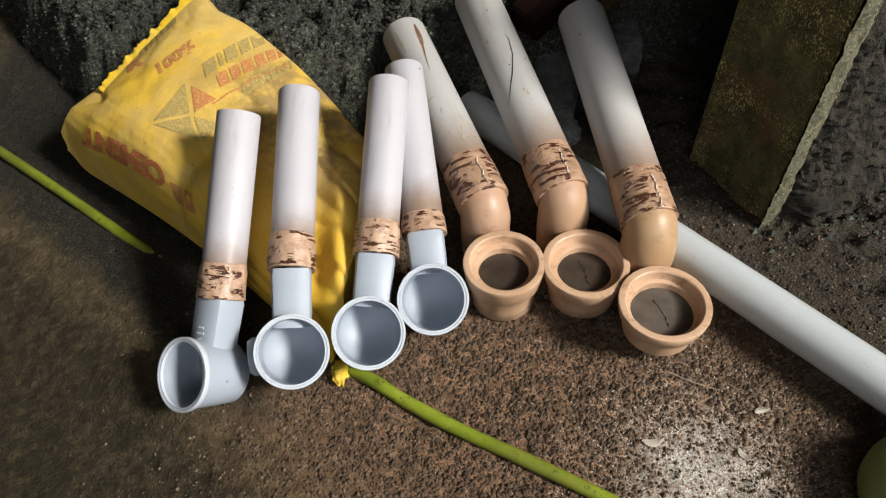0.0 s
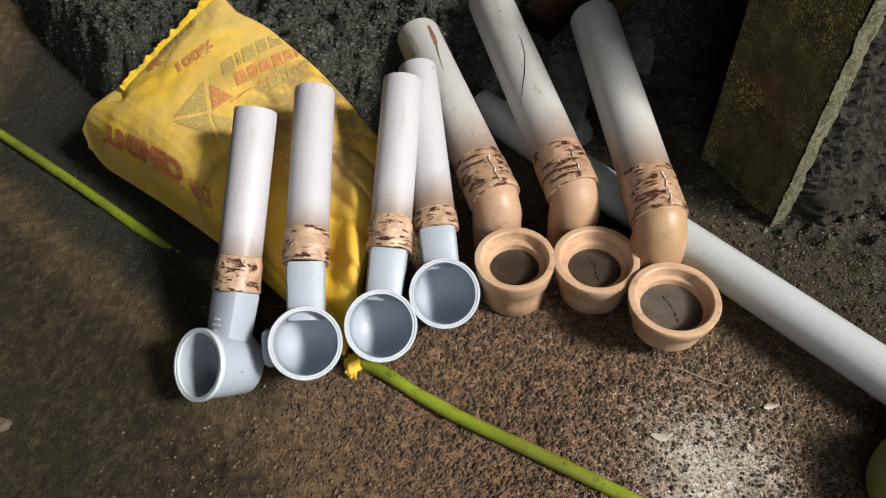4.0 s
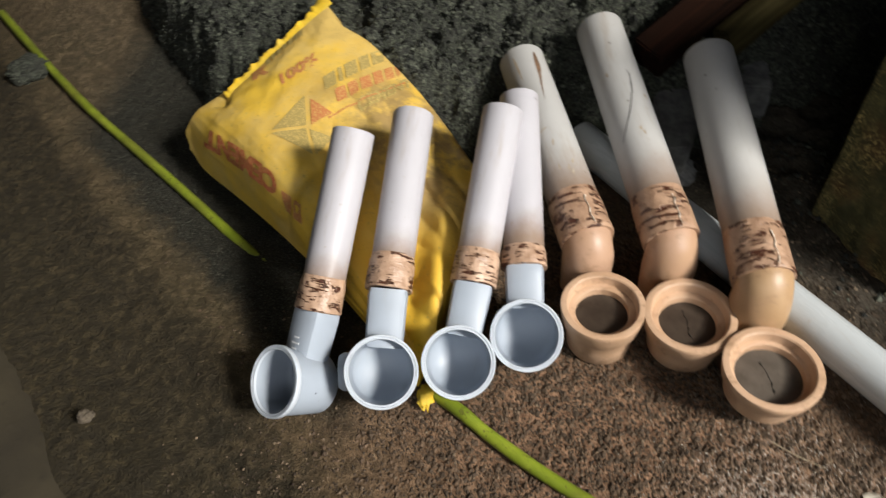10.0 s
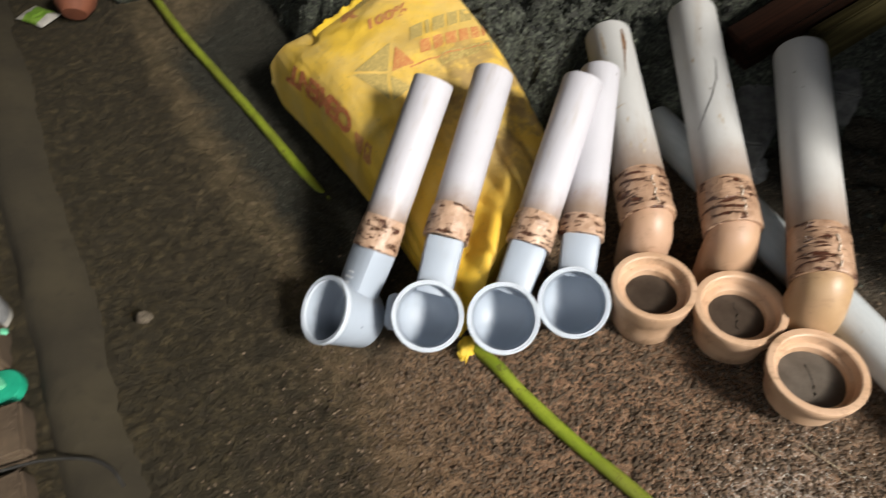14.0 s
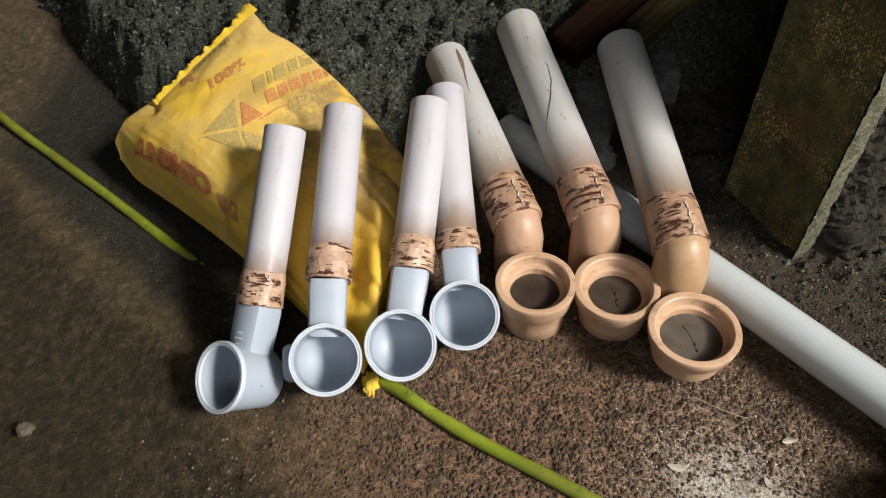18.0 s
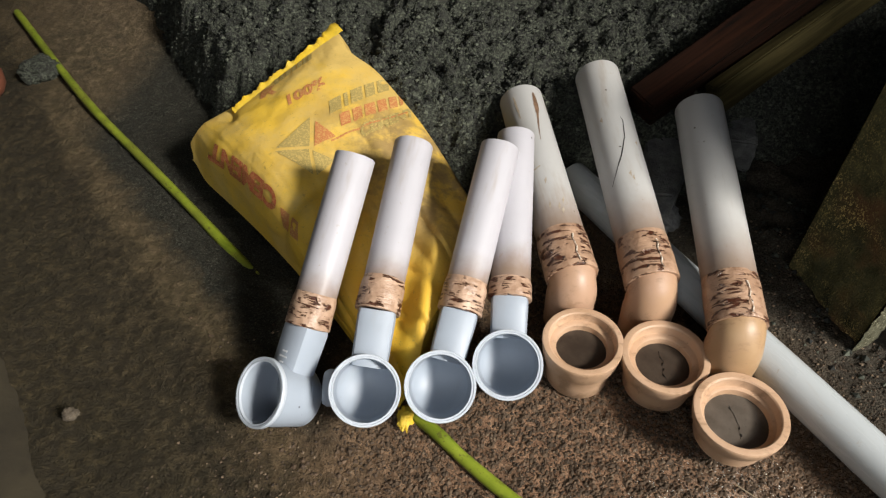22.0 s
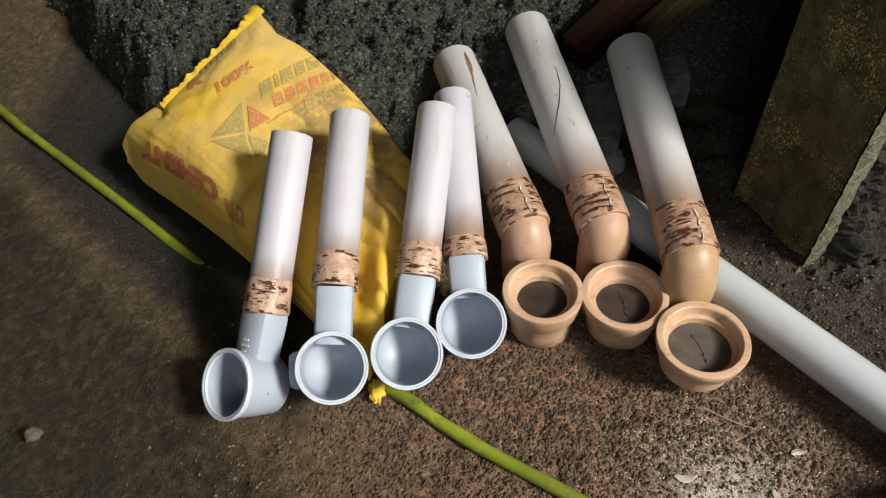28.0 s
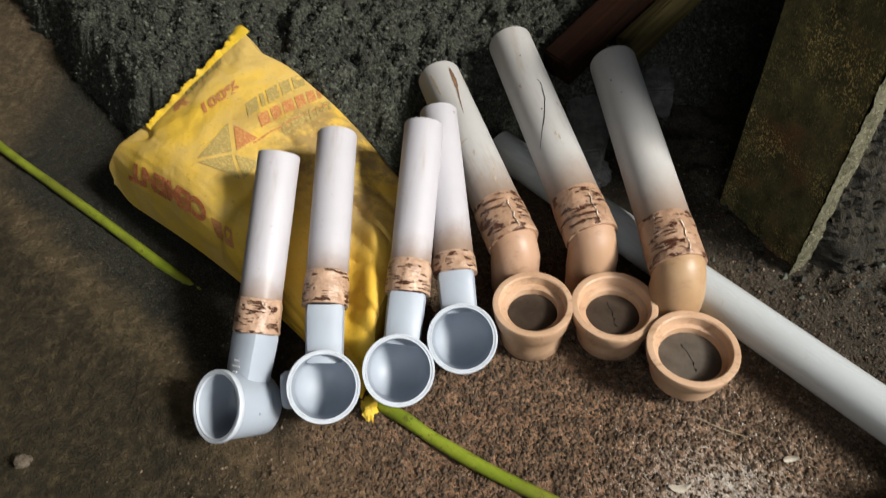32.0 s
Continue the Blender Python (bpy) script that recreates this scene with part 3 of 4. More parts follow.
def crumbly_face(a, b, height, step, out):
    """An upright face of loose crumbling masonry, deep pits and knobs."""
    cols, rows = int((b - a).length / step), int(height / step)
    verts, faces = [], []
    for j in range(rows + 1):
        for i in range(cols + 1):
            p = a.lerp(b, i / cols) + Vector((0, 0, -0.03 + (height + 0.03) * j / rows))
            k = 0.007 * noise.noise(p * 16) + 0.008 * noise.noise(p * 52) + 0.009 * noise.noise(p * 105) + 0.007 * noise.noise(p * 200)
            verts.append(p + out * (k + 0.06 * (1 - j / rows) ** 3 * min(1.0, i / 6)))
    for j in range(rows):
        for i in range(cols):
            q = j * (cols + 1) + i
            faces.append((q, q + 1, q + cols + 2, q + cols + 1))
    return verts, faces


PIER_HIGH = 0.51
pier = thing("masonry_pier", pose(0, 0, 0), "low mossy concrete pier with a pale plaster corner", "pier", kind="structure")
P3, P4 = P2 + away * 0.75, P1 + away * 0.75
part("mossy_face", rough_face(P1, P2, PIER_HIGH + 0.03, 34, 110, -away, 0.006), MOSS, pier)
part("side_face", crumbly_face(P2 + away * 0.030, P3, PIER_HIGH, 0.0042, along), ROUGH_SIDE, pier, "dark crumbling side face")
# rear face takes the same painted shade
part("rear_face", rough_face(P4, P1, PIER_HIGH + 0.03, 4, 8, -along, 0.0), VOID_BLACK, pier, "rear face coloured black as shade")
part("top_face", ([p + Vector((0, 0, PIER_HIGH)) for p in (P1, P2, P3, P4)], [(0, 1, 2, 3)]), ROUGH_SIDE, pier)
verts, faces = [], []
for j in range(110):
    z = -0.03 + (PIER_HIGH + 0.03) * j / 109
    w = 0.047 + 0.004 * noise.noise((z * 11, 1.3, 0)) + 0.003 * noise.noise((z * 40, 4.0, 0))
    for k in range(13):
        p = P2 + away * (-0.008 + w * k / 12) + along * (0.007 * (1 - (k / 12) ** 4)) + away * (0.003 * noise.noise((z * 34, k * 0.1, 2.0)) + 0.0015 * noise.noise((z * 110, k * 0.1, 5.0))) + Vector((0, 0, z))
        verts.append(p + along * (0.0025 * noise.noise(p * 60) + 0.002 * noise.noise(p * 170)))
for j in range(109):
    for k in range(12):
        q = j * 13 + k
        faces.append((q, q + 1, q + 14, q + 13))
part("corner_plaster", (verts, faces), PLASTER, pier, "pale lime plaster along the corner")
# added black wall and unseen slab keep the gap behind the pier dark
recess = part("recess_wall", block((1.1, 0.06, 2.6), pose(0.85, 1.72, 1.27, 0, 0, -8), 0.01), VOID_BLACK)
tagged(recess, "black wall standing in for the unlit recess", "wall", kind="structure")
recess_side = part("recess_blocker", block((1.1, 0.9, 0.05), pose(0.85, 1.66, 0.82, 0, 0, -8), 0.01), VOID_BLACK)
tagged(recess_side, "unseen black slab added to keep the recess dark", "slab", kind="structure")

# ---- long pipe on the ground ----
LONG_A, LONG_B = Vector((0.045, 1.005, 0.046)), Vector((0.988, -0.111, 0.062))
d = LONG_B - LONG_A
long_pipe = thing("long_pipe", frame_along(LONG_A, d, (0, 0, 1)), "long white plastic pipe lying on the earth floor", "pipe")
R = 0.0315
part("tube", revolve([(R - 0.003, 0), (R, 0), (R, d.length), (R - 0.003, d.length), (R - 0.003, 0)]), PIPE_LONG, long_pipe)

# ---- grey traps: pipe with a moulded cup ----


# the neck's cross-section: flat front and back with chamfered corners
NECK = [(0.0255, -0.017), (0.0258, 0.0), (0.0255, 0.017), (0.021, 0.0245), (0.010, 0.0275), (-0.012, 0.0275), (-0.021, 0.0245), (-0.0255, 0.015), (-0.0255, -0.015), (-0.021, -0.0245), (-0.012, -0.0275), (0.010, -0.0275), (0.021, -0.0245)]


def grey_trap(low, top, cup, mouth, cup_depth, label, boss=None, printed=False, burnt=1.0):
    low, top, cup, mouth = Vector(low), Vector(top), Vector(cup), Vector(mouth).normalized()
    top = top - (top - low).normalized() * 0.006
    low = low - (top - low).normalized() * 0.027
    m = frame_along(low, top - low, mouth)
    inv = m.inverted()
    root = thing("pipe_trap", m, label, "pipe trap", "grey pipe traps in a row")
    length, r = (top - low).length, 0.0298
    seed = low.x * 31
    part("pipe", revolve([(r - 0.0028, 0.03), (r - 0.0028, length - 0.001), (r - 0.0022, length), (r - 0.0006, length), (r, length - 0.0015), (r, 0.03)], n=64, wobble=0.006, seed=seed), PIPE_GREY, root)
    k = [(r + 0.0001, 0.049), (r + 0.0010, 0.044), (r + 0.0022, 0.038), (r + 0.0026, 0.022), (r + 0.0028, 0.008), (r + 0.0030, 0.001), (r + 0.0020, 0.0), (r - 0.004, 0.0)]
    k = [(r_, z_ * burnt) for r_, z_ in k]
    part("collar", revolve(k, n=64, wobble=0.03, seed=seed), BURNT, root, "heat-scorched brown collar")
    # the flat-sided neck runs from the collar into the cup's side
    c, a = inv @ cup, (inv.to_3x3() @ mouth).normalized()
    foot = c - a * cup_depth * 0.55
    rings = []
    for s in range(9):
        t = s / 8
        mid = Vector((0, 0, 0.004)).lerp(foot - foot.normalized() * 0.034, t)
        z = (foot - Vector((0, 0, 0))).normalized()
        x = (Vector((1, 0, 0)) - z * z.x).normalized()
        y = z.cross(x)
        w = 0.0265 - 0.0015 * t
        if t < 0.12:
            w *= 0.94
        rings.append([mid + x * (p_ * w / 0.0265) + y * (q_ * w / 0.0265) for p_, q_ in NECK])
    part("neck", ring_stack(rings), FITTING, root)
    fm = frame_along(c, a, (0, 0, 1))
    ro, h = 0.0475, cup_depth
    shell = [(0.0001, -h), (ro * 0.80, -h), (ro * 0.90, -h + 0.006), (ro * 0.94, -h * 0.5), (ro * 0.965, -0.010), (ro * 0.965, -0.004)]
    floor_z = -h + 0.008
    bowl = [(ro * 0.865 * math.cos(q * math.pi / 26), -h * 0.62 + (floor_z + h * 0.62) * math.sin(q * math.pi / 26)) for q in range(13)]
    inner = [(ro * 0.90, -0.002), (ro * 0.885, -0.012), (ro * 0.875, -h * 0.35), *bowl, (0.0001, floor_z)]
    cup_ob = part("cup", welded(revolve([*shell, *inner], fm, 72)), FITTING, root)
    part("rim", revolve([(ro * 0.955, -0.009), (ro, -0.008), (ro * 1.03, -0.006), (ro * 1.03, -0.001), (ro * 1.015, 0.0008), (ro * 0.965, 0.0008), (ro * 0.955, -0.0008), (ro * 0.945, -0.0008), (ro * 0.935, 0.0), (ro * 0.90, 0.0), (ro * 0.885, -0.004)], fm, 72), FITTING_RIM, cup_ob, "paler double-lipped rim")
    if boss:
        away_y = (inv.to_3x3() @ Vector(boss)).normalized()
        bm_ = frame_along(foot + away_y * 0.022, away_y, (0, 0, 1))
        inside = -0.03 if printed else 0.020
        part("side_boss", welded(revolve([(0.026, inside), (0.026, max(0.012, inside + 0.010)), (0.022, max(0.019, inside + 0.016)), (0.0001, max(0.021, inside + 0.018))], bm_, 40)), FITTING, root)
    if printed:
        nm = Matrix((x, y, z)).transposed().to_4x4()
        for row in range(3):
            wide = (0.010, 0.015, 0.008)[row]
            nm.translation = Vector((0, 0, 0.004)).lerp(foot, 0.42 + 0.075 * row) + x * 0.0252
            part("print_bar", block((0.0006, wide, 0.0024), nm, 0), PRINT_WHITE, root, "tiny white moulding print")
    return root


grey_trap((-0.312, 0.589, 0.121), (-0.281, 0.782, 0.253), (-0.357, 0.465, 0.085), (-0.43, -0.36, 0.62), 0.082, "grey plastic pipe trap turned on its side, scorched collar", (0.75, 0.2, -0.1), True)
grey_trap((-0.216, 0.618, 0.137), (-0.207, 0.844, 0.233), (-0.211, 0.482, 0.100), (0.19, -0.50, 0.84), 0.085, "grey plastic pipe trap leaning on the cement bag", (-0.95, -0.15, 0.10))
grey_trap((-0.101, 0.645, 0.123), (-0.076, 0.865, 0.226), (-0.112, 0.504, 0.100), (0.12, -0.52, 0.84), 0.085, "grey plastic pipe trap with scorched brown collar")
grey_trap((-0.037, 0.686, 0.113), (-0.057, 0.921, 0.206), (-0.026, 0.552, 0.100), (0.03, -0.55, 0.83), 0.085, "grey plastic pipe trap lying against a larger pipe", burnt=0.62)

# ---- cream traps: larger pipe, elbow and upright socket ----


def surface_mark(root, name, r, spots, material, label):
    """A thin irregular stain on a pipe's skin; spots: height, degrees round, half width in degrees."""
    rows_ = []
    for k in range((len(spots) - 1) * 5 + 1):
        i, t = min(k // 5, len(spots) - 2), (k - 5 * min(k // 5, len(spots) - 2)) / 5
        z, a, w = (p + (q - p) * t for p, q in zip(spots[i], spots[i + 1]))
        w *= 1 + 0.5 * noise.noise((z * 160, a * 0.1, 0))
        a += 2.0 * noise.noise((z * 90, 3.0, 0))
        rows_.append([Vector((r * math.cos(radians(a + w * s)), r * math.sin(radians(a + w * s)), z)) for s in (-1, -0.4, 0.4, 1)])
    part(name, ring_stack(rows_, loop=False), material, root, label)


def cream_trap(low, top, cup, label, size=1.0, tall=1.0, girth=0.0, scum=True, skin=None, hole=1.0, water=SILT):
    low, top, cup = Vector(low), Vector(top), Vector(cup)
    top = top - (top - low).normalized() * 0.021
    low = low - (top - low).normalized() * 0.063
    clear = Vector((low.x - cup.x, low.y - cup.y)).length
    if clear < 0.112:
        low += Vector((0.05, 0.66, -0.75)) * ((0.112 - clear) / 0.66)
    m = frame_along(low, top - low, (0, -0.3, 1))
    inv = m.inverted()
    root = thing("pipe_trap", m, label, "pipe trap", "cream pipe traps in a row")
    length, r, seed = (top - low).length, 0.0385, low.x * 17
    part("pipe", revolve([(r - 0.003, 0.03), (r - 0.003, length - 0.001), (r - 0.002, length), (r - 0.0006, length), (r, length - 0.002), (r, 0.03)], n=64, wobble=0.008, seed=seed), PIPE_LARGE, root)
    k = [(r + 0.0003, 0.074), (r + 0.0010, 0.066), (r + 0.0018, 0.052), (r + 0.0016, 0.044), (r + 0.0022, 0.036), (r + 0.0018, 0.020), (r + 0.0024, 0.008), (r + 0.0024, 0.001), (r + 0.0012, -0.001), (r - 0.003, -0.001)]
    part("collar", revolve(k, n=72, wobble=0.022, seed=seed), BURNT_DARK, root, "heat-scorched brown collar")
    ax = Vector((0, 0, 1))
    back = (low - top).normalized()
    flat = Vector((low.x - cup.x, low.y - cup.y, 0))
    gap, flat = flat.length, flat.normalized()
    base = Vector((cup.x, cup.y, 0))
    drop = base + flat * max(gap - 0.022, 0.0985)
    start, knee = low - back * 0.006, Vector((drop.x, drop.y, low.z - 0.004)) + back * 0.004
    mid = Vector((drop.x, drop.y, 0.060)) + flat * 0.003
    bend = [start.lerp(knee, t).lerp(knee.lerp(mid, t), t) for t in (k_ / 12 for k_ in range(13))]
    line = curve_points([low - back * 0.016, *bend, Vector((drop.x, drop.y, 0.036)), Vector((drop.x, drop.y, 0.012))], 4)
    line = [inv @ p for p in line]
    side_up = inv.to_3x3() @ Vector((flat.y, -flat.x, 0))
    part("elbow", sweep(line, lambda t: r + girth + 0.0018 * ease((t - 0.30) / 0.35), 48, up=side_up), skin or CREAM_PINK, root, "curved cream elbow")
    outlet = [inv @ (base + flat * q + Vector((0, 0, 0.034))) for q in (0.012, 0.04, 0.07, 0.10)]
    part("outlet", sweep(outlet, 0.028, 32), skin or CREAM_PINK, root)
    # pale weld bead down the collar
    bead = [Vector((r + 0.0035) * c_ for c_ in (math.cos(0.25), math.sin(0.25), 0)) + Vector((0, 0, 0.004 + 0.008 * q)) for q in range(7)]
    bead = [p * 1.0 + Vector((0, 0.0015 * math.sin(q * 2.1 + seed), 0)) for q, p in enumerate(bead)]
    part("weld_bead", sweep(bead, 0.0010, 8), WELD, root, "pale melted bead")
    fm = frame_along(inv @ cup, inv.to_3x3() @ ax, inv.to_3x3() @ Vector((1, 0, 0)))
    outer = [(0.0425, -0.081), (0.0440, -0.079), (0.0462, -0.055), (0.0485, -0.036), (0.0505, -0.031), (0.0530, -0.027), (0.0552, -0.006), (0.0558, -0.0015), (0.0550, 0.0008), (0.0535, 0.0012), (0.0475, 0.0008), (0.0458, -0.001), (0.0446, -0.0125), (0.0438, -0.0140), (0.0372, -0.0146), (0.0356, -0.0156), (0.0350, -0.019), (0.0346, -0.042), (0.0335, -0.060)]
    outer = [(a_ * size * (hole if k_ > 13 else 1.0), z_ * (tall if z_ < -0.024 and k_ < 6 else 1.0)) for k_, (a_, z_) in enumerate(outer)]
    sock = part("socket", revolve(outer, fm, 72, 0.003, seed), CREAM, root)
    part("water", welded(revolve([(0.0001, -0.026), (0.0355 * size * hole, -0.026)], fm, 48)), water, sock, "dark silty water standing in the socket")
    if scum:
        rng = random.Random(int(seed * 100) + 3)
        crack = []
        for q in range(9):
            crack.append(fm @ Vector((0.0015 * math.sin(q * 0.9 + seed) + 0.003 * rng.random() + 0.004 - 0.0012 * q, -0.024 + 0.006 * q, -0.0257)))
        part("grime_line", sweep([Vector(p) for p in curve_points(crack, 3)], lambda t: 0.0003 + 0.0026 * max(0.0, math.sin(31 * t + seed)) * abs(math.sin(13 * t)), 8, flat=0.2), GRIME, sock, "black scum line")
    return root


trap_1 = cream_trap((0.034, 0.756, 0.134), (-0.067, 1.095, 0.157), (0.0755, 0.614, 0.092), "cream plastic trap with a stained white pipe", 1.04, 1.05, -0.0025, False)
trap_2 = cream_trap((0.155, 0.776, 0.125), (0.063, 1.139, 0.194), (0.190, 0.606, 0.092), "cream plastic trap with a cracked white pipe", 1.095, 0.88, -0.0025)
trap_3 = cream_trap((0.274, 0.705, 0.138), (0.235, 1.056, 0.201), (0.282, 0.528, 0.098), "cream plastic trap beside the long white pipe", 1.10, 0.72, -0.0015, True, CREAM_ELBOW, 1.10, SILT_PALE)
SKIN = 0.0389
surface_mark(trap_1, "rust_stain", SKIN, [(0.355, 26, 2), (0.337, 25, 7), (0.322, 24, 6), (0.300, 20, 3), (0.270, 13, 1.2), (0.245, 8, 0.3)], RUST, "dark brown stain at the pipe's end")
surface_mark(trap_1, "rust_stain", SKIN, [(0.352, -28, 1), (0.330, -27, 4), (0.300, -25, 0.6)], SCUFF, "brownish scuff")
surface_mark(trap_1, "dirt_band", SKIN, [(0.190, -52, 1), (0.186, -30, 7), (0.192, -10, 3)], SCUFF, "thin brown dirt band")
for z, a in ((0.112, -14), (0.107, 6), (0.098, 12), (0.118, 20), (0.160, -8)):
    surface_mark(trap_1, "scratch", SKIN, [(z + 0.006, a + 3, 0.4), (z, a, 3.2), (z - 0.006, a - 2, 0.4)], SCUFF, "small scratch")
surface_mark(trap_2, "crack", SKIN, [(0.292, 12, 0.5), (0.284, 17.6, 1.0), (0.248, 9.7, 1.3), (0.213, -8.4, 1.5), (0.180, -32.6, 1.2), (0.162, -48, 0.5)], GRIME, "long thin crack along the pipe")
for z, a in ((0.176, 0), (0.168, 5), (0.292, -34), (0.240, 40)):
    surface_mark(trap_2, "scratch", SKIN, [(z + 0.005, a + 3, 0.4), (z, a, 3.5), (z - 0.006, a + 2, 0.4)], SCUFF, "small chip")


# ---- cement bag: a gusseted sack with a standing side, a broad top and a pinched sewn end ----


def mixed(a, b, t):
    return a * (1 - t) + b * t


def sack_lines(u):
    """Foot, shoulder and far edge of the sack at u along its length."""
    fall = ease((u - 0.42) / 0.58)
    foot = mixed(Vector((-0.662, 0.930, 0.035)), Vector((-0.176, 0.512, 0.010)), u)
    foot = foot + Vector((-0.64, -0.76, 0)) * (-0.020 * math.sin(math.pi * u))
    foot = foot + Vector((0.012, -0.006, 0.034)) * math.exp(-((u / 0.045) ** 2))
    shoulder = mixed(Vector((-0.592, 0.925, 0.0)), Vector((-0.166, 0.528, 0.0)), u)
    shoulder.z = 0.148 - 0.108 * fall + 0.010 * math.sin(math.pi * min(1.0, u / 0.5))
    far = mixed(Vector((-0.424, 1.178, 0.0)), Vector((-0.085, 0.800, 0.0)), u)
    far = far + Vector((-0.72, -0.70, 0)) * (0.016 * math.exp(-(((u - 0.13) / 0.09) ** 2)) - 0.014 * math.sin(math.pi * u))
    far.z = 0.205 - 0.035 * ease(u / 0.5) - 0.060 * fall
    return foot, shoulder, far


def sack_point(u, s, lift=0.0):
    """s runs from the foot (0) up the side (0.27) and over the top to the far edge (1)."""
    foot, shoulder, far = sack_lines(u)

    def bare(q):
        q = min(1.0, max(0.0, q))
        return mixed(foot, shoulder, q / 0.27) if q < 0.27 else mixed(shoulder, far, (q - 0.27) / 0.73)

    p = (bare(s - 0.075) + bare(s - 0.035) + bare(s) + bare(s + 0.035) + bare(s + 0.075)) / 5 if 0.075 < s < 0.925 else bare(s)
    t = min(1.0, max(0.0, (s - 0.15) / 0.85))
    full = (4 * t * (1 - t)) ** 0.7 * (1 - abs(2 * min(0.5, u) - 1) ** 4) * (1 - 0.45 * ease((u - 0.55) / 0.45))
    side = max(0.0, 1 - abs(s - 0.15) / 0.15)
    out = Vector((-0.60, -0.70, 0.20)) * (0.014 * side * ease(u / 0.10) * (1 - 0.7 * u))
    # the gusset's corner stands out past the sewn end
    tab = ease((0.34 - s) / 0.07) * math.exp(-((u / 0.07) ** 2))
    p = p + out + Vector((0, 0, 0.026 * full)) + Vector((-0.76, 0.46, -0.10)) * (0.034 * tab * ease(s / 0.12))
    p = p + Vector((0.76, -0.46, -0.25)) * (0.014 * math.exp(-(((s - 0.355) / 0.026) ** 2) - (u / 0.05) ** 2))
    edge = ease(u / 0.10) * ease(s / 0.10) * ease((1 - s) / 0.06)
    w = Vector((u * 0.66, s * 0.45, 0))
    lump = 0.0026 * noise.noise(w * 9) + 0.0020 * noise.noise(w * 24 + Vector((3, 0, 0)))
    # folds along the length towards the slack end, pleats by the sewn end
    lump -= 0.0065 * ease((u - 0.30) / 0.25) * max(0.0, 1 - 4.5 * abs(noise.noise(Vector((u * 2.2, s * 7.0, 4.0)))))
    lump -= 0.0045 * math.exp(-u / 0.06) * max(0.0, 1 - 5 * abs(noise.noise(Vector((u * 3.0, s * 13.0, 8.0)))))
    # the valley that runs from the foot up to the print
    lump -= 0.0070 * math.exp(-(((u - 0.455 - 0.10 * (s - 0.1)) / 0.020) ** 2)) * ease((0.62 - s) / 0.3)
    # the slack end swells up between two pipes
    q = p.x + 0.158 - 0.03 * (p.y - 0.56)
    p.z += 0.040 * math.exp(-((q / 0.030) ** 2)) * ease((p.y - 0.545) / 0.06) * ease((0.86 - p.y) / 0.16)
    up = Vector((-0.25, -0.30, 0.92)) if s > 0.27 else mixed(Vector((-0.62, -0.72, 0.3)), Vector((-0.25, -0.30, 0.92)), s / 0.27)
    return p + up * (lump * edge + lift)


bag_root = thing("cement_bag", pose(-0.35, 0.85, 0), "full yellow woven cement bag with faded print, dusty", "cement bag")
inv_bag = bag_root.matrix_world.inverted()
rings = []
for i in range(181):
    u = i / 180
    foot, shoulder, far = sack_lines(u)
    ring = [sack_point(u, j / 126) for j in range(127)]
    low = Vector((far.x + 0.012, far.y + 0.012, 0.030 * (1 - u) + 0.012))
    ring += [far + Vector((0.010, 0.010, -0.03)), mixed(far, low, 0.6), low, mixed(low, foot, 0.5) - Vector((0, 0, 0.006))]
    # the two ends close like an envelope
    if i in (0, 180):
        core = sum(ring, Vector()) / len(ring)
        rings += [[inv_bag @ mixed(core, q, 0.02) for q in ring], [inv_bag @ mixed(core, q, 0.6) for q in ring]] if i == 0 else []
    rings.append([inv_bag @ q for q in ring])
rings += [[inv_bag @ mixed(core, q, 0.6) for q in ring], [inv_bag @ mixed(core, q, 0.02) for q in ring]]
part("sack", ring_stack(rings, (True, True)), SACK, bag_root)

# folded, sewn end: a crinkled band with a ragged edge
hem_rows = []
outward = Vector((-0.62, 0.56, 0.0))
for k in range(90):
    s = 0.385 + 0.645 * k / 89
    p = sack_point(0.0, min(s, 1.0)) + (Vector((0.43, 0.60, 0.14)) * 0.30 * max(0.0, s - 1.0))
    wide = 0.010 + 0.005 * noise.noise((k * 0.13, 2.0, 0)) + 0.004 * noise.noise((k * 0.45, 5.0, 0)) + 0.014 * ease((s - 0.88) / 0.12)
    wave = 0.006 * noise.noise((k * 0.23, 9.0, 0)) + 0.004 * noise.noise((k * 0.6, 1.0, 0))
    row = [Vector((0.010, -0.008, 0.001)), Vector((0, 0, 0.0055)), outward * (wide * 0.5) + Vector((0, 0, 0.006 + wave)), outward * wide + Vector((0, 0, 0.002 + wave * 1.6)), outward * wide + Vector((0, 0, -0.002 + wave * 1.6)), outward * (wide * 0.5) + Vector((0, 0, -0.002 + wave)), Vector((0, 0, -0.006))]
    hem_rows.append([inv_bag @ (p + q) for q in row])
part("hem", ring_stack(hem_rows, (True, True)), HEM, bag_root, "folded stitched hem in brighter yellow")
# crumpled loose corner at the slack end
scrap = bmesh.new()
bmesh.ops.create_icosphere(scrap, subdivisions=3, radius=1.0)
for vert in scrap.verts:
    c = vert.co
    q = Vector((c.x * 0.011, c.y * 0.020, c.z * 0.008)) * (1 + 0.5 * noise.noise(c * 2.5) + 0.25 * noise.noise(c * 6))
    vert.co = inv_bag @ (Vector((-0.163, 0.496, 0.012)) + q)
part("loose_corner", scrap, HEM, bag_root, "bright crumpled corner of the sack")


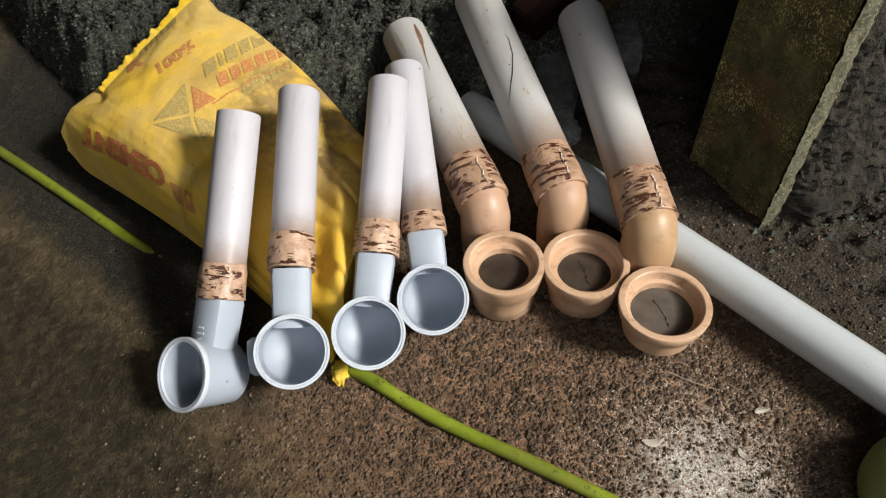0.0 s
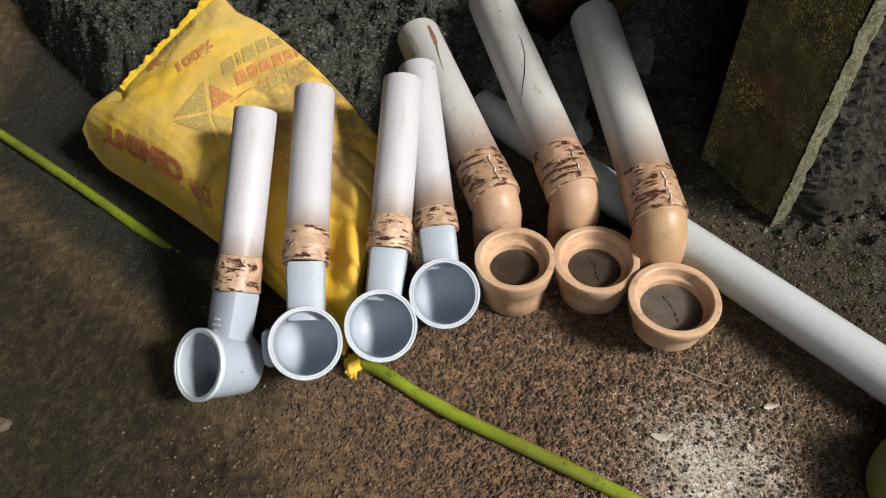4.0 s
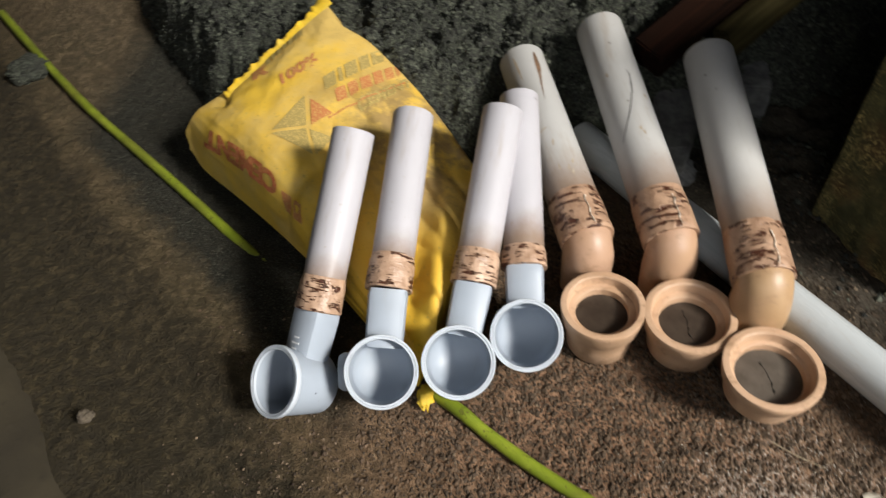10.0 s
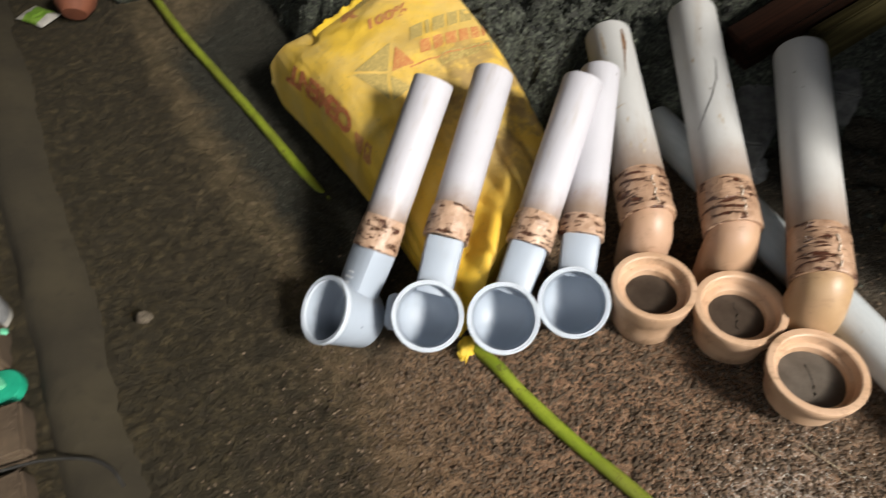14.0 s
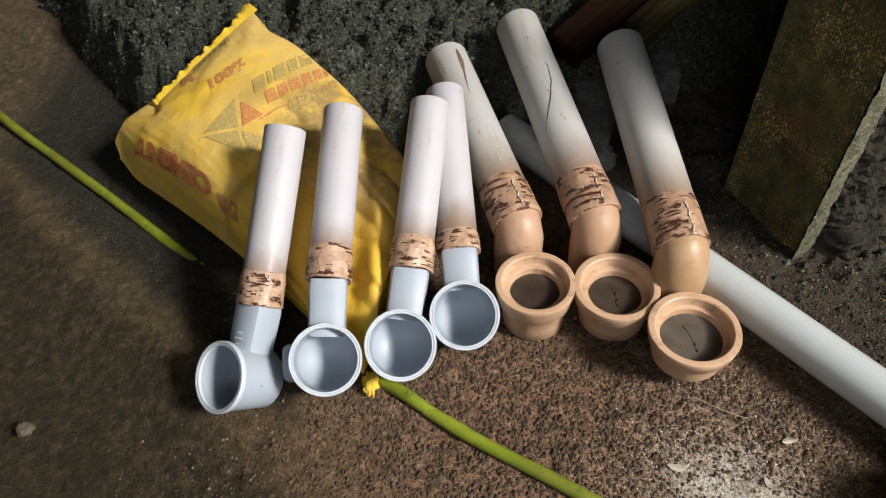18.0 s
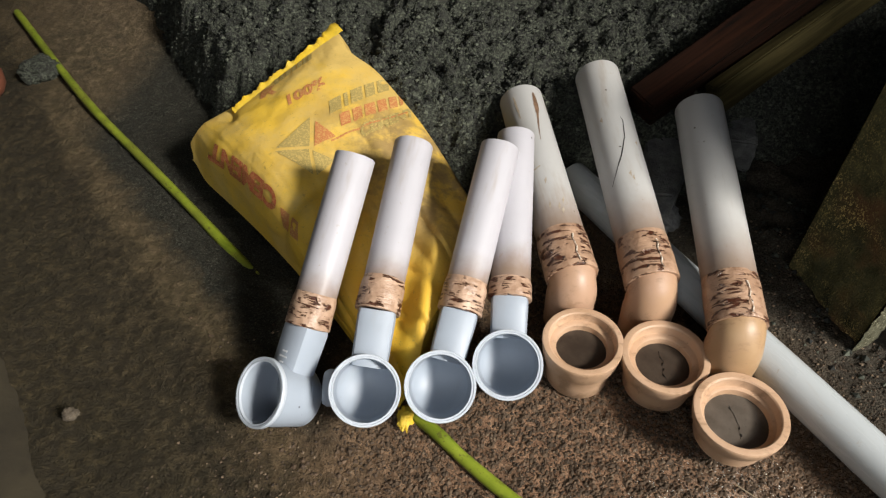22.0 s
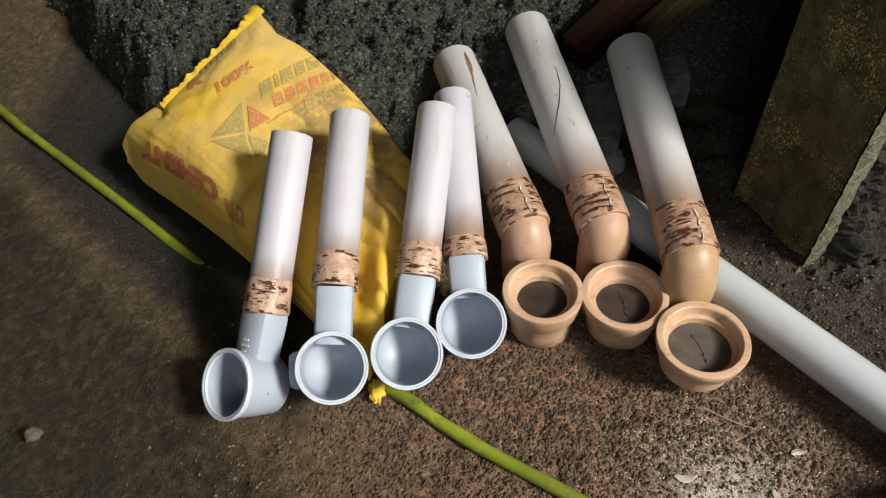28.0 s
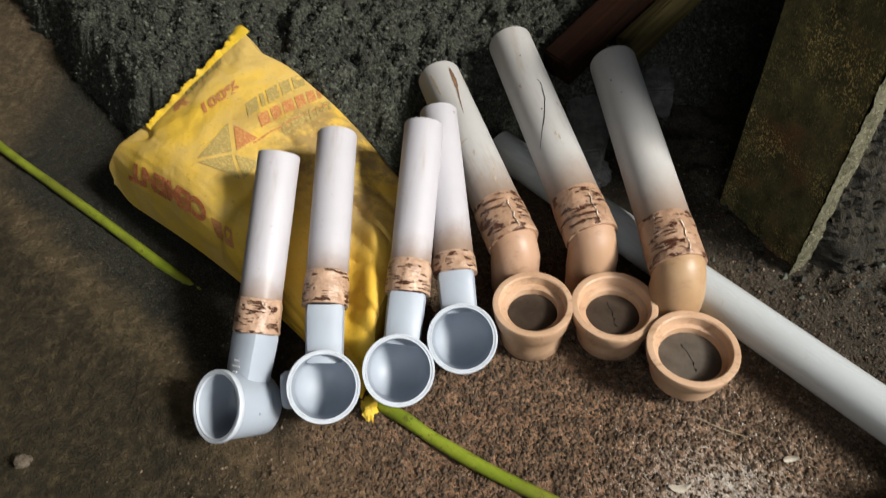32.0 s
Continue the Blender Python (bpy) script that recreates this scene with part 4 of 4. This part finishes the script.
def print_on_bag(name, bm, origin, across, upward, material, label):
    """Lays a flat bmesh (x along, y up, both about 0..1) on the sack: origin and the two ways are (u, s)."""
    for _ in range(6):
        long_edges = [e for e in bm.edges if math.hypot((e.verts[0].co.x - e.verts[1].co.x) * math.hypot(across[0] * 0.66, across[1] * 0.45), (e.verts[0].co.y - e.verts[1].co.y) * math.hypot(upward[0] * 0.66, upward[1] * 0.45)) > 0.0045]
        if not long_edges:
            break
        bmesh.ops.subdivide_edges(bm, edges=long_edges, cuts=1)
    bmesh.ops.triangulate(bm, faces=bm.faces)
    for vert in bm.verts:
        a, b = vert.co.x, vert.co.y
        vert.co = inv_bag @ sack_point(origin[0] + across[0] * a + upward[0] * b, origin[1] + across[1] * a + upward[1] * b, 0.0013)
    return part(name, bm, material, bag_root, label)


def fitted(bm):
    """Scales a flat bmesh into the unit square."""
    xs, ys = [v.co.x for v in bm.verts], [v.co.y for v in bm.verts]
    for v in bm.verts:
        v.co = Vector(((v.co.x - min(xs)) / (max(xs) - min(xs)), (v.co.y - min(ys)) / (max(ys) - min(ys)), 0))
    return bm


def letters(text, weight=0.045):
    """A flat bmesh of the built-in font's letters, in the unit square."""
    data = bpy.data.curves.new("letters", "FONT")
    data.body, data.size = text, 1.0
    data.offset = weight
    ob = bpy.data.objects.new("letters", data)
    scene.collection.objects.link(ob)
    me = bpy.data.meshes.new_from_object(ob.evaluated_get(bpy.context.evaluated_depsgraph_get()))
    bm = bmesh.new()
    bm.from_mesh(me)
    bpy.data.objects.remove(ob)
    bpy.data.meshes.remove(me)
    bpy.data.curves.remove(data)
    return fitted(bm)


def shape(points):
    bm = bmesh.new()
    bm.faces.new([bm.verts.new((x, y, 0)) for x, y in points])
    bmesh.ops.triangulate(bm, faces=bm.faces)
    return bm


def bars(widths, gap):
    """Upright blocks in a row, as wide as worn letters."""
    bm = bmesh.new()
    x = 0
    for w in widths:
        bm.faces.new([bm.verts.new(q) for q in ((x, 0, 0), (x + w, 0, 0), (x + w, 1, 0), (x, 1, 0))])
        x += w + gap
    return fitted(bm)


print_on_bag("red_word", letters("CEMENT", 0.050), (0.408, 0.275), (-0.345, -0.045), (0.020, -0.070), INK_WORD, "faded red word CEMENT, upside down")
print_on_bag("red_bar", bars((1.0, 0.8), 0.35), (0.512, 0.268), (-0.075, -0.022), (0.020, -0.062), INK_RED, "dirty remains of a red word")
print_on_bag("red_mark", shape([(0, 0), (0.34, 0), (0.42, 0.36), (0.80, 0), (1.1, 0.1), (0.66, 0.52), (0.80, 1.0), (0.42, 1.0), (0.26, 0.62), (0.2, 1.0), (-0.1, 0.9)]), (0.062, 0.505), (0.036, 0.066), (-0.044, 0.040), INK_RED, "faded red mark")
print_on_bag("grey_line_bar", bars((1.0, 0.9, 1.1, 0.9, 1.0, 0.8, 0.9), 0.25), (0.050, 0.598), (0.014, 0.215), (-0.036, 0.017), INK_GREEN, "small worn grey print")
print_on_bag("red_figure", letters("100%"), (0.196, 0.562), (0.028, 0.185), (-0.045, 0.036), INK_RED, "faded red 100%")
print_on_bag("green_brand_bar", bars((1.2, 0.4, 1.2, 1.0, 1.2), 0.30), (0.331, 0.662), (0.044, 0.312), (-0.052, 0.039), INK_GREEN, "faded green brand blocks")
print_on_bag("red_brand_bar", bars((1.0, 1.0, 1.1, 1.0, 0.9, 0.4), 0.28), (0.394, 0.664), (0.066, 0.318), (-0.042, 0.032), INK_RED, "faded red brand blocks")
print_on_bag("green_word", letters("CEMENT"), (0.472, 0.700), (0.058, 0.288), (-0.040, 0.030), INK_GREEN, "faded green word CEMENT")
print_on_bag("underline", shape([(0, 0), (1, 0), (1, 1), (0, 1)]), (0.412, 0.585), (0.088, 0.385), (-0.006, 0.003), INK_RED, "thin red printed line")
for name, mat, pts in (
    ("green_triangle", INK_GREEN, [(0.296, 0.388), (0.292, 0.586), (0.374, 0.500)]),
    ("green_triangle", INK_GREEN, [(0.304, 0.380), (0.380, 0.490), (0.452, 0.436)]),
    ("red_triangle", INK_RED, [(0.316, 0.592), (0.408, 0.616), (0.386, 0.515)]),
    ("green_triangle", INK_GREEN, [(0.470, 0.543), (0.462, 0.446), (0.394, 0.498)]),
):
    print_on_bag(name, shape(pts), (0, 0), (1, 0), (0, 1), mat, "faded triangular print")

# ---- green stalk across the floor ----
stalk_line = [(-1.36, 1.455), (-1.132, 1.250), (-0.970, 1.110), (-0.812, 0.988), (-0.665, 0.875), (-0.535, 0.778), (-0.42, 0.698), (-0.32, 0.628), (-0.20, 0.541), (-0.121, 0.486), (-0.072, 0.450), (-0.005, 0.407), (0.078, 0.361), (0.168, 0.309), (0.32, 0.215)]
stalk_pts = []
for x, y in stalk_line:
    # sunk beside the bag, in place of the deep shadow that hides it there
    sunk = 0.025 * ease((x + 0.62) / 0.15) * ease((-0.13 - x) / 0.06)
    stalk_pts.append(Vector((x, y, max(0.0085, 0.0070 + ground_height(x, y)) - sunk)))
stalk = thing("green_stalk", pose(*stalk_pts[5]), "long fresh green plant stalk lying across the floor", "plant stalk")
inv_s = stalk.matrix_world.inverted()
smooth_line = [inv_s @ p for p in curve_points(stalk_pts, 16)]
part("stem", sweep(smooth_line, lambda t: 0.0088 + 0.0003 * math.sin(t * 60) + 0.0006 * t, 20, wobble=0.02), STALK, stalk)
for t in (0.22, 0.41, 0.68, 0.83):
    p = smooth_line[int(t * (len(smooth_line) - 1))]
    q = smooth_line[int(t * (len(smooth_line) - 1)) + 1]
    part("node", sweep([p, p.lerp(q, 0.3), p.lerp(q, 0.6)], lambda s: 0.0088 + 0.0005 * math.sin(math.pi * s), 20), STALK, stalk)

# ---- planks on the heap ----


def plank(name, a, b, width, thick, material, label, roll):
    a, b = Vector(a), Vector(b)
    m = frame_along(a, b - a, (0, 0, 1)) @ pose(0, 0, 0, 0, 0, roll)
    root = thing(name, m, label, "plank")
    part("board", block((thick, width, (b - a).length), pose(0, 0, (b - a).length / 2), 0.003, 0.0015, 3), material, root)
    return root


plank("wooden_plank", (0.150, 1.092, 0.150), (0.500, 1.415, 0.275), 0.062, 0.055, WOOD_RED, "dark red-brown wooden plank lying over broken concrete", 10)
plank("wooden_plank", (0.276, 1.119, 0.158), (0.620, 1.470, 0.235), 0.056, 0.030, WOOD_OLIVE, "narrow olive-brown wooden plank leaning behind a pipe", 70)

# ---- broken concrete behind the pipes ----


def lump(name, at, size, turn, material, label, category, seed):
    bm = bmesh.new()
    bmesh.ops.create_icosphere(bm, subdivisions=4, radius=1.0)
    for v in bm.verts:
        n_ = v.co.normalized()
        k = 1 + 0.16 * noise.noise(n_ * 9 + Vector((seed, seed, 0))) + 0.28 * noise.noise(n_ * 1.6 + Vector((seed, 0, 0))) + 0.10 * noise.noise(n_ * 5 + Vector((0, seed, 0))) + 0.04 * noise.noise(n_ * 14)
        v.co = Vector((v.co.x * size[0], v.co.y * size[1], v.co.z * size[2])) * k
    ob = part(name, bm, material)
    ob.matrix_world = pose(*at, 0, 0, turn)
    return tagged(ob, label, category)


def chunk(outline, height, material, label):
    """A broken flat piece of concrete: an angular outline with chipped edges and a pitted top."""
    bm = bmesh.new()
    ring = [Vector((x, y, 0)) for x, y in outline]
    face = bm.faces.new([bm.verts.new(p) for p in ring])
    made = bmesh.ops.extrude_face_region(bm, geom=[face])
    bmesh.ops.translate(bm, vec=(0, 0, height), verts=[e for e in made["geom"] if isinstance(e, bmesh.types.BMVert)])
    bmesh.ops.bevel(bm, geom=bm.edges[:], offset=0.004, segments=2, affect="EDGES")
    bmesh.ops.triangulate(bm, faces=bm.faces)
    for _ in range(5):
        bmesh.ops.subdivide_edges(bm, edges=[e for e in bm.edges if e.calc_length() > 0.009], cuts=1)
    bmesh.ops.triangulate(bm, faces=bm.faces)
    for v in bm.verts:
        v.co += Vector(noise.noise_vector(v.co * 30)) * 0.004 + Vector(noise.noise_vector(v.co * 95)) * 0.003
    return tagged(part("concrete_lump", bm, material), label, "concrete lump")


chunk([(0.172, 0.925), (0.170, 1.095), (0.262, 1.225), (0.370, 1.170), (0.370, 1.085), (0.262, 1.085), (0.215, 0.925)], 0.100, CONCRETE_PALE, "pale grey broken concrete piece with a sharp corner")
lump("concrete_lump", (0.190, 0.960, 0.020), (0.045, 0.05, 0.030), 60, CONCRETE, "small grey concrete lump between the pipes", "concrete lump", 5.0)
lump("pebble", (-0.650, 0.427, 0.010), (0.0115, 0.010, 0.009), 10, PEBBLE, "small pale pebble lying on the earth floor", "pebble", 9.0)

# ---- green jar by the long pipe ----
jar = thing("green_jar", pose(0.547, 0.276, 0.0), "mossy green round plastic jar standing on the floor", "jar")
part("body", welded(revolve([(0.0001, 0.002), (0.060, 0.002), (0.068, 0.008), (0.076, 0.026), (0.078, 0.046), (0.072, 0.066), (0.055, 0.080), (0.042, 0.085), (0.040, 0.094), (0.0365, 0.094), (0.0365, 0.084), (0.0001, 0.080)], n=64)), JAR_GREEN, jar)

# ---- flakes and a straw on the lime dust ----


def flake(x, y, turn, length, width, curl):
    rings = []
    for k in range(9):
        t = k / 8 * 2 - 1
        w = width * (1 - t * t) ** 0.6 + 0.0006
        bend = curl * t * t
        z = 0.002 + 0.0045 * t * t
        rings.append([Vector((length * t, bend - w, z)), Vector((length * t, bend, z + 0.0016)), Vector((length * t, bend + w, z)), Vector((length * t, bend, z - 0.0006))])
    ob = part("husk_flake", ring_stack(rings, (True, True)), FLAKE)
    ob.matrix_world = pose(x, y, ground_height(x, y) + 0.001, 0, 0, turn)
    return tagged(ob, "dry pale husk flake on the dusty floor", "husk", "husk flakes on the floor")


flake(0.250, 0.373, 4, 0.0150, 0.0048, 0.004)
flake(0.400, 0.411, 10, 0.011, 0.0036, -0.002)
flake(0.360, 0.352, -50, 0.010, 0.0034, 0.002)
straw_pts = curve_points([(0.295, 0.471, 0.008), (0.322, 0.454, 0.010), (0.353, 0.441, 0.009)], 8)
straw = part("dry_straw", sweep(straw_pts, lambda t: 0.0009 - 0.0004 * t, 8), TWIG)
tagged(straw, "thin dry straw lying on the floor", "straw")

# ---- drain side: kerb, wrappers, bottle, lid, brick, cable ----
kerb_mid = [(-2.2, 1.78), (-1.465, 1.078), (-1.065, 0.655), (-0.828, 0.432), (-0.652, 0.248), (-0.560, 0.165), (-0.20, -0.16), (0.3, -0.62)]
rings = []
for p in curve_points([(x, y, 0.0) for x, y in kerb_mid], 40):
    t = Vector((0.69, 0.72, 0))
    w = 0.033 + 0.006 * noise.noise(p * 5)
    h = 0.012 + 0.003 * noise.noise(p * 9)
    wob = 0.007 * noise.noise(p * 6) + 0.0015 * noise.noise(p * 40)
    rings.append([p + t * (k * w + wob) + Vector((0, 0, z * h)) for k, z in ((-1.5, -1.6), (-1.15, -0.6), (-0.95, 0.2), (-0.65, 0.75), (-0.2, 1.0), (0.3, 0.95), (0.75, 0.6), (1.1, 0.1), (1.5, -0.5), (1.9, -1.4))])
kerb = part("kerb", ring_stack(rings, (True, True)), KERB)
tagged(kerb, "worn brown cement kerb along the drain", "kerb", kind="structure")


def packet(name, at, turn, length, width, thick, label, bands):
    """A soft sealed film packet lying on the floor; bands: part name, from, to, material."""
    root = thing(name, pose(*at, 0, 0, turn), label, "packet")

    def spot(u, v, side):
        full = ((1 - abs(2 * u - 1) ** 3) * (1 - abs(2 * v - 1) ** 2.4)) ** 0.6
        z = thick * (0.5 + side * 0.5 * full) + 0.003 * noise.noise((u * 7, v * 5, side)) * full
        return Vector((length * (u - 0.5), width * (v - 0.5) * (1 - 0.10 * math.sin(math.pi * u)), z))

    for part_name, a, b, mat in bands:
        for side in (1, -1):
            grid = [[spot(a + (b - a) * i / 14, j / 22, side) for i in range(15)] for j in range(23)]
            part(part_name if side > 0 else "underside", ring_stack(grid, loop=False), mat, root)
    return root, spot


root, spot = packet("film_packet", (-1.292, 0.668, -0.012), 130, 0.56, 0.20, 0.07, "white plastic packet with red and blue printed bands", [("film_body", 0.0, 0.55, WHITE_FILM), ("blue_band", 0.55, 0.66, FILM_BLUE), ("film_middle", 0.66, 0.72, WHITE_FILM), ("red_band", 0.72, 0.86, FILM_RED), ("yellow_band", 0.86, 1.0, FILM_YELLOW)])
for k in range(7):
    u = 0.12 + 0.06 * k
    ring = [[spot(u + du, 0.05 + 0.055 * q, 1) + Vector((0, 0, 0.0015)) for q in range(9)] for du in (0.0, 0.014)]
    part("print_bar", ring_stack(ring, loop=False), GREY_PRINT, root, "rows of small grey print")
packet("leaf_packet", (-1.325, 1.096, -0.008), -12, 0.085, 0.058, 0.018, "small green and white crumpled packet", [("film_body", 0.0, 0.24, WHITE_FILM), ("green_panel", 0.24, 0.78, LEAF_GREEN), ("film_end", 0.78, 1.0, WHITE_FILM)])

bottle = thing("small_bottle", pose(-0.893, 0.366, -0.010), "small white bottle with a grey cap and label", "bottle")
part("body", welded(revolve([(0.0001, 0.0), (0.030, 0.0), (0.0335, 0.004), (0.0335, 0.062), (0.029, 0.073), (0.018, 0.080), (0.0001, 0.081)], n=48)), WHITE_FILM, bottle)
part("label", revolve([(0.0338, 0.014), (0.0342, 0.015), (0.0342, 0.045), (0.0338, 0.046)], n=48), GREY_PRINT, bottle, "grey printed label")
part("cap", welded(revolve([(0.020, 0.078), (0.021, 0.079), (0.021, 0.098), (0.019, 0.100), (0.0001, 0.1005)], n=40)), CAP_GREY, bottle, "dull grey screw cap")

lid = thing("plastic_disc", pose(-0.792, 0.270, -0.008), "sea-green plastic disc with a pale catch", "plastic disc")
part("disc", welded(revolve([(0.0001, 0.016), (0.022, 0.016), (0.028, 0.014), (0.030, 0.010), (0.0305, 0.0), (0.028, 0.0)], n=48)), LID_GREEN, lid)
part("knob", block((0.022, 0.011, 0.006), pose(-0.002, 0.003, 0.018, 0, 0, -30), 0.002), STRAP_GREEN, lid, "pale raised tab")
part("catch", block((0.020, 0.012, 0.008), pose(0.022, -0.022, 0.008, 0, 0, 30), 0.002), STRAP_GREEN, lid, "pale green catch")
strap_pts = curve_points([(-0.843, 0.352, 0.006), (-0.862, 0.336, 0.030), (-0.873, 0.309, 0.042), (-0.868, 0.280, 0.040), (-0.850, 0.236, 0.016)], 8)
strap = part("green_strap", sweep(strap_pts, 0.006, 10, flat=0.4), STRAP_GREEN)
tagged(strap, "pale green plastic strap curling on the floor", "strap")

for at, turn, label in (((-0.757, 0.182, 0.002), 40, "worn brown brick lying beside the kerb"), ((-0.882, 0.290, 0.000), 40, "worn brown brick under a green strap"), ((-0.690, 0.098, 0.000), 44, "worn brown brick under the black cable")):
    b = part("brick", block((0.13, 0.085, 0.055), Matrix.Identity(4), 0.005, 0.0025, 3), BRICK)
    b.matrix_world = pose(*at, 0, 0, turn)
    tagged(b, label, "brick", "bricks by the drain")
cable_pts = curve_points([(-0.90, 0.05, 0.030), (-0.78, 0.105, 0.034), (-0.732, 0.134, 0.034), (-0.695, 0.158, 0.030), (-0.653, 0.187, 0.024), (-0.602, 0.205, 0.020), (-0.567, 0.205, 0.014), (-0.540, 0.190, 0.004)], 8)
cable = part("cable", sweep(cable_pts, 0.0022, 8), CABLE)
tagged(cable, "thin black cable crossing the kerb", "cable")

clay = thing("clay_pot", pose(-1.235, 1.135, 0.0), "small broken red clay pot on its side", "pot")
part("body", welded(revolve([(0.0001, -0.045), (0.026, -0.044), (0.042, -0.020), (0.046, 0.0), (0.040, 0.025), (0.030, 0.036), (0.034, 0.044), (0.030, 0.044), (0.026, 0.034), (0.036, 0.0), (0.0001, -0.038)], pose(0, 0, 0.040, -62, 0, 20), 40)), CLAY, clay)
lump("dark_clod", (-1.165, 1.225, 0.012), (0.045, 0.035, 0.028), 30, HEAP, "dark earth clod beside the clay pot", "clod", 12.0)

# ---- loose grains ----


def grains(name, count, area, height, size, material, label, seed, keep=None, power=3, sink=0.25):
    rng = random.Random(seed)
    verts, faces = [], []
    corners = ((1, 0, 0), (0, 1, 0), (-1, 0, 0), (0, -1, 0), (0, 0, 1), (0, 0, -1))
    tris = ((0, 1, 4), (1, 2, 4), (2, 3, 4), (3, 0, 4), (1, 0, 5), (2, 1, 5), (3, 2, 5), (0, 3, 5))
    made = 0
    while made < count:
        x, y = rng.uniform(area[0], area[1]), rng.uniform(area[2], area[3])
        if keep and not keep(x, y, rng):
            continue
        made += 1
        s = size[0] + (size[1] - size[0]) * rng.random() ** power
        turn = rng.uniform(0, 6.28)
        c, q = math.cos(turn), math.sin(turn)
        z = height(x, y) + s * sink
        base = len(verts)
        for a, b, e in corners:
            k = s * rng.uniform(0.6, 1.2)
            verts.append((x + k * (a * c - b * q), y + k * (a * q + b * c), z + k * 0.75 * e))
        faces += [tuple(base + i for i in t) for t in tris]
    ob = new(name, mesh_of(name, verts, faces, material, False))
    return tagged(ob, label, "grit", kind="stuff")


grains("floor_grit", 42000, (-1.1, 0.75, 0.12, 1.0), ground_height, (0.0008, 0.0034), GRIT, "loose brown grit over the earth floor", 5, lambda x, y, rng: math.hypot(x - 0.305, y - 0.318) > 0.085 * rng.random() and rng.random() < 1.30 - 1.45 * math.hypot(x - 0.35, y - 0.35))
grains("floor_clods", 24000, (-1.0, 0.62, 0.10, 0.96), ground_height, (0.0014, 0.0056), CLOD, "small crumbly clods of brown earth", 11, lambda x, y, rng: 0.69 * x + 0.72 * y > 0.06 + 0.15 * rng.random() and math.hypot(x - 0.305, y - 0.318) > 0.05 + 0.09 * rng.random() and 0.75 * x + 0.66 * y < 0.70 and rng.random() < 1.2 + 0.7 * min(0.0, x + 0.1) and not (x < -0.25 and 0.65 * (x + 0.66) + 0.76 * (y - 0.93) > -0.15), 2, 0.05)
grains("wall_rubble", 5000, (0.30, 1.05, 0.40, 1.05), ground_height, (0.001, 0.0075), SAND_GRAIN, "dark coarse rubble at the foot of the pier", 6, lambda x, y, rng: 0.75 * x + 0.66 * y - 0.76 > 0.25 * rng.random())
grains("heap_grains", 72000, (-1.15, 0.65, 0.86, 1.80), heap_height, (0.0016, 0.0060), SAND_GRAIN, "coarse black grains on the sand heap", 7, lambda x, y, rng: heap_height(x, y) > 0.0)
grains("lime_crumbs", 13500, (0.05, 0.60, 0.12, 0.56), ground_height, (0.0004, 0.0014), LIME, "white lime crumbs spilt on the floor", 8, lambda x, y, rng: math.hypot(x - 0.305, y - 0.318) < 0.03 + 0.19 * rng.random() + (0.15 * rng.random() if rng.random() < 0.12 else 0.0) + 0.05 * noise.noise((x * 14, y * 14, 0)))
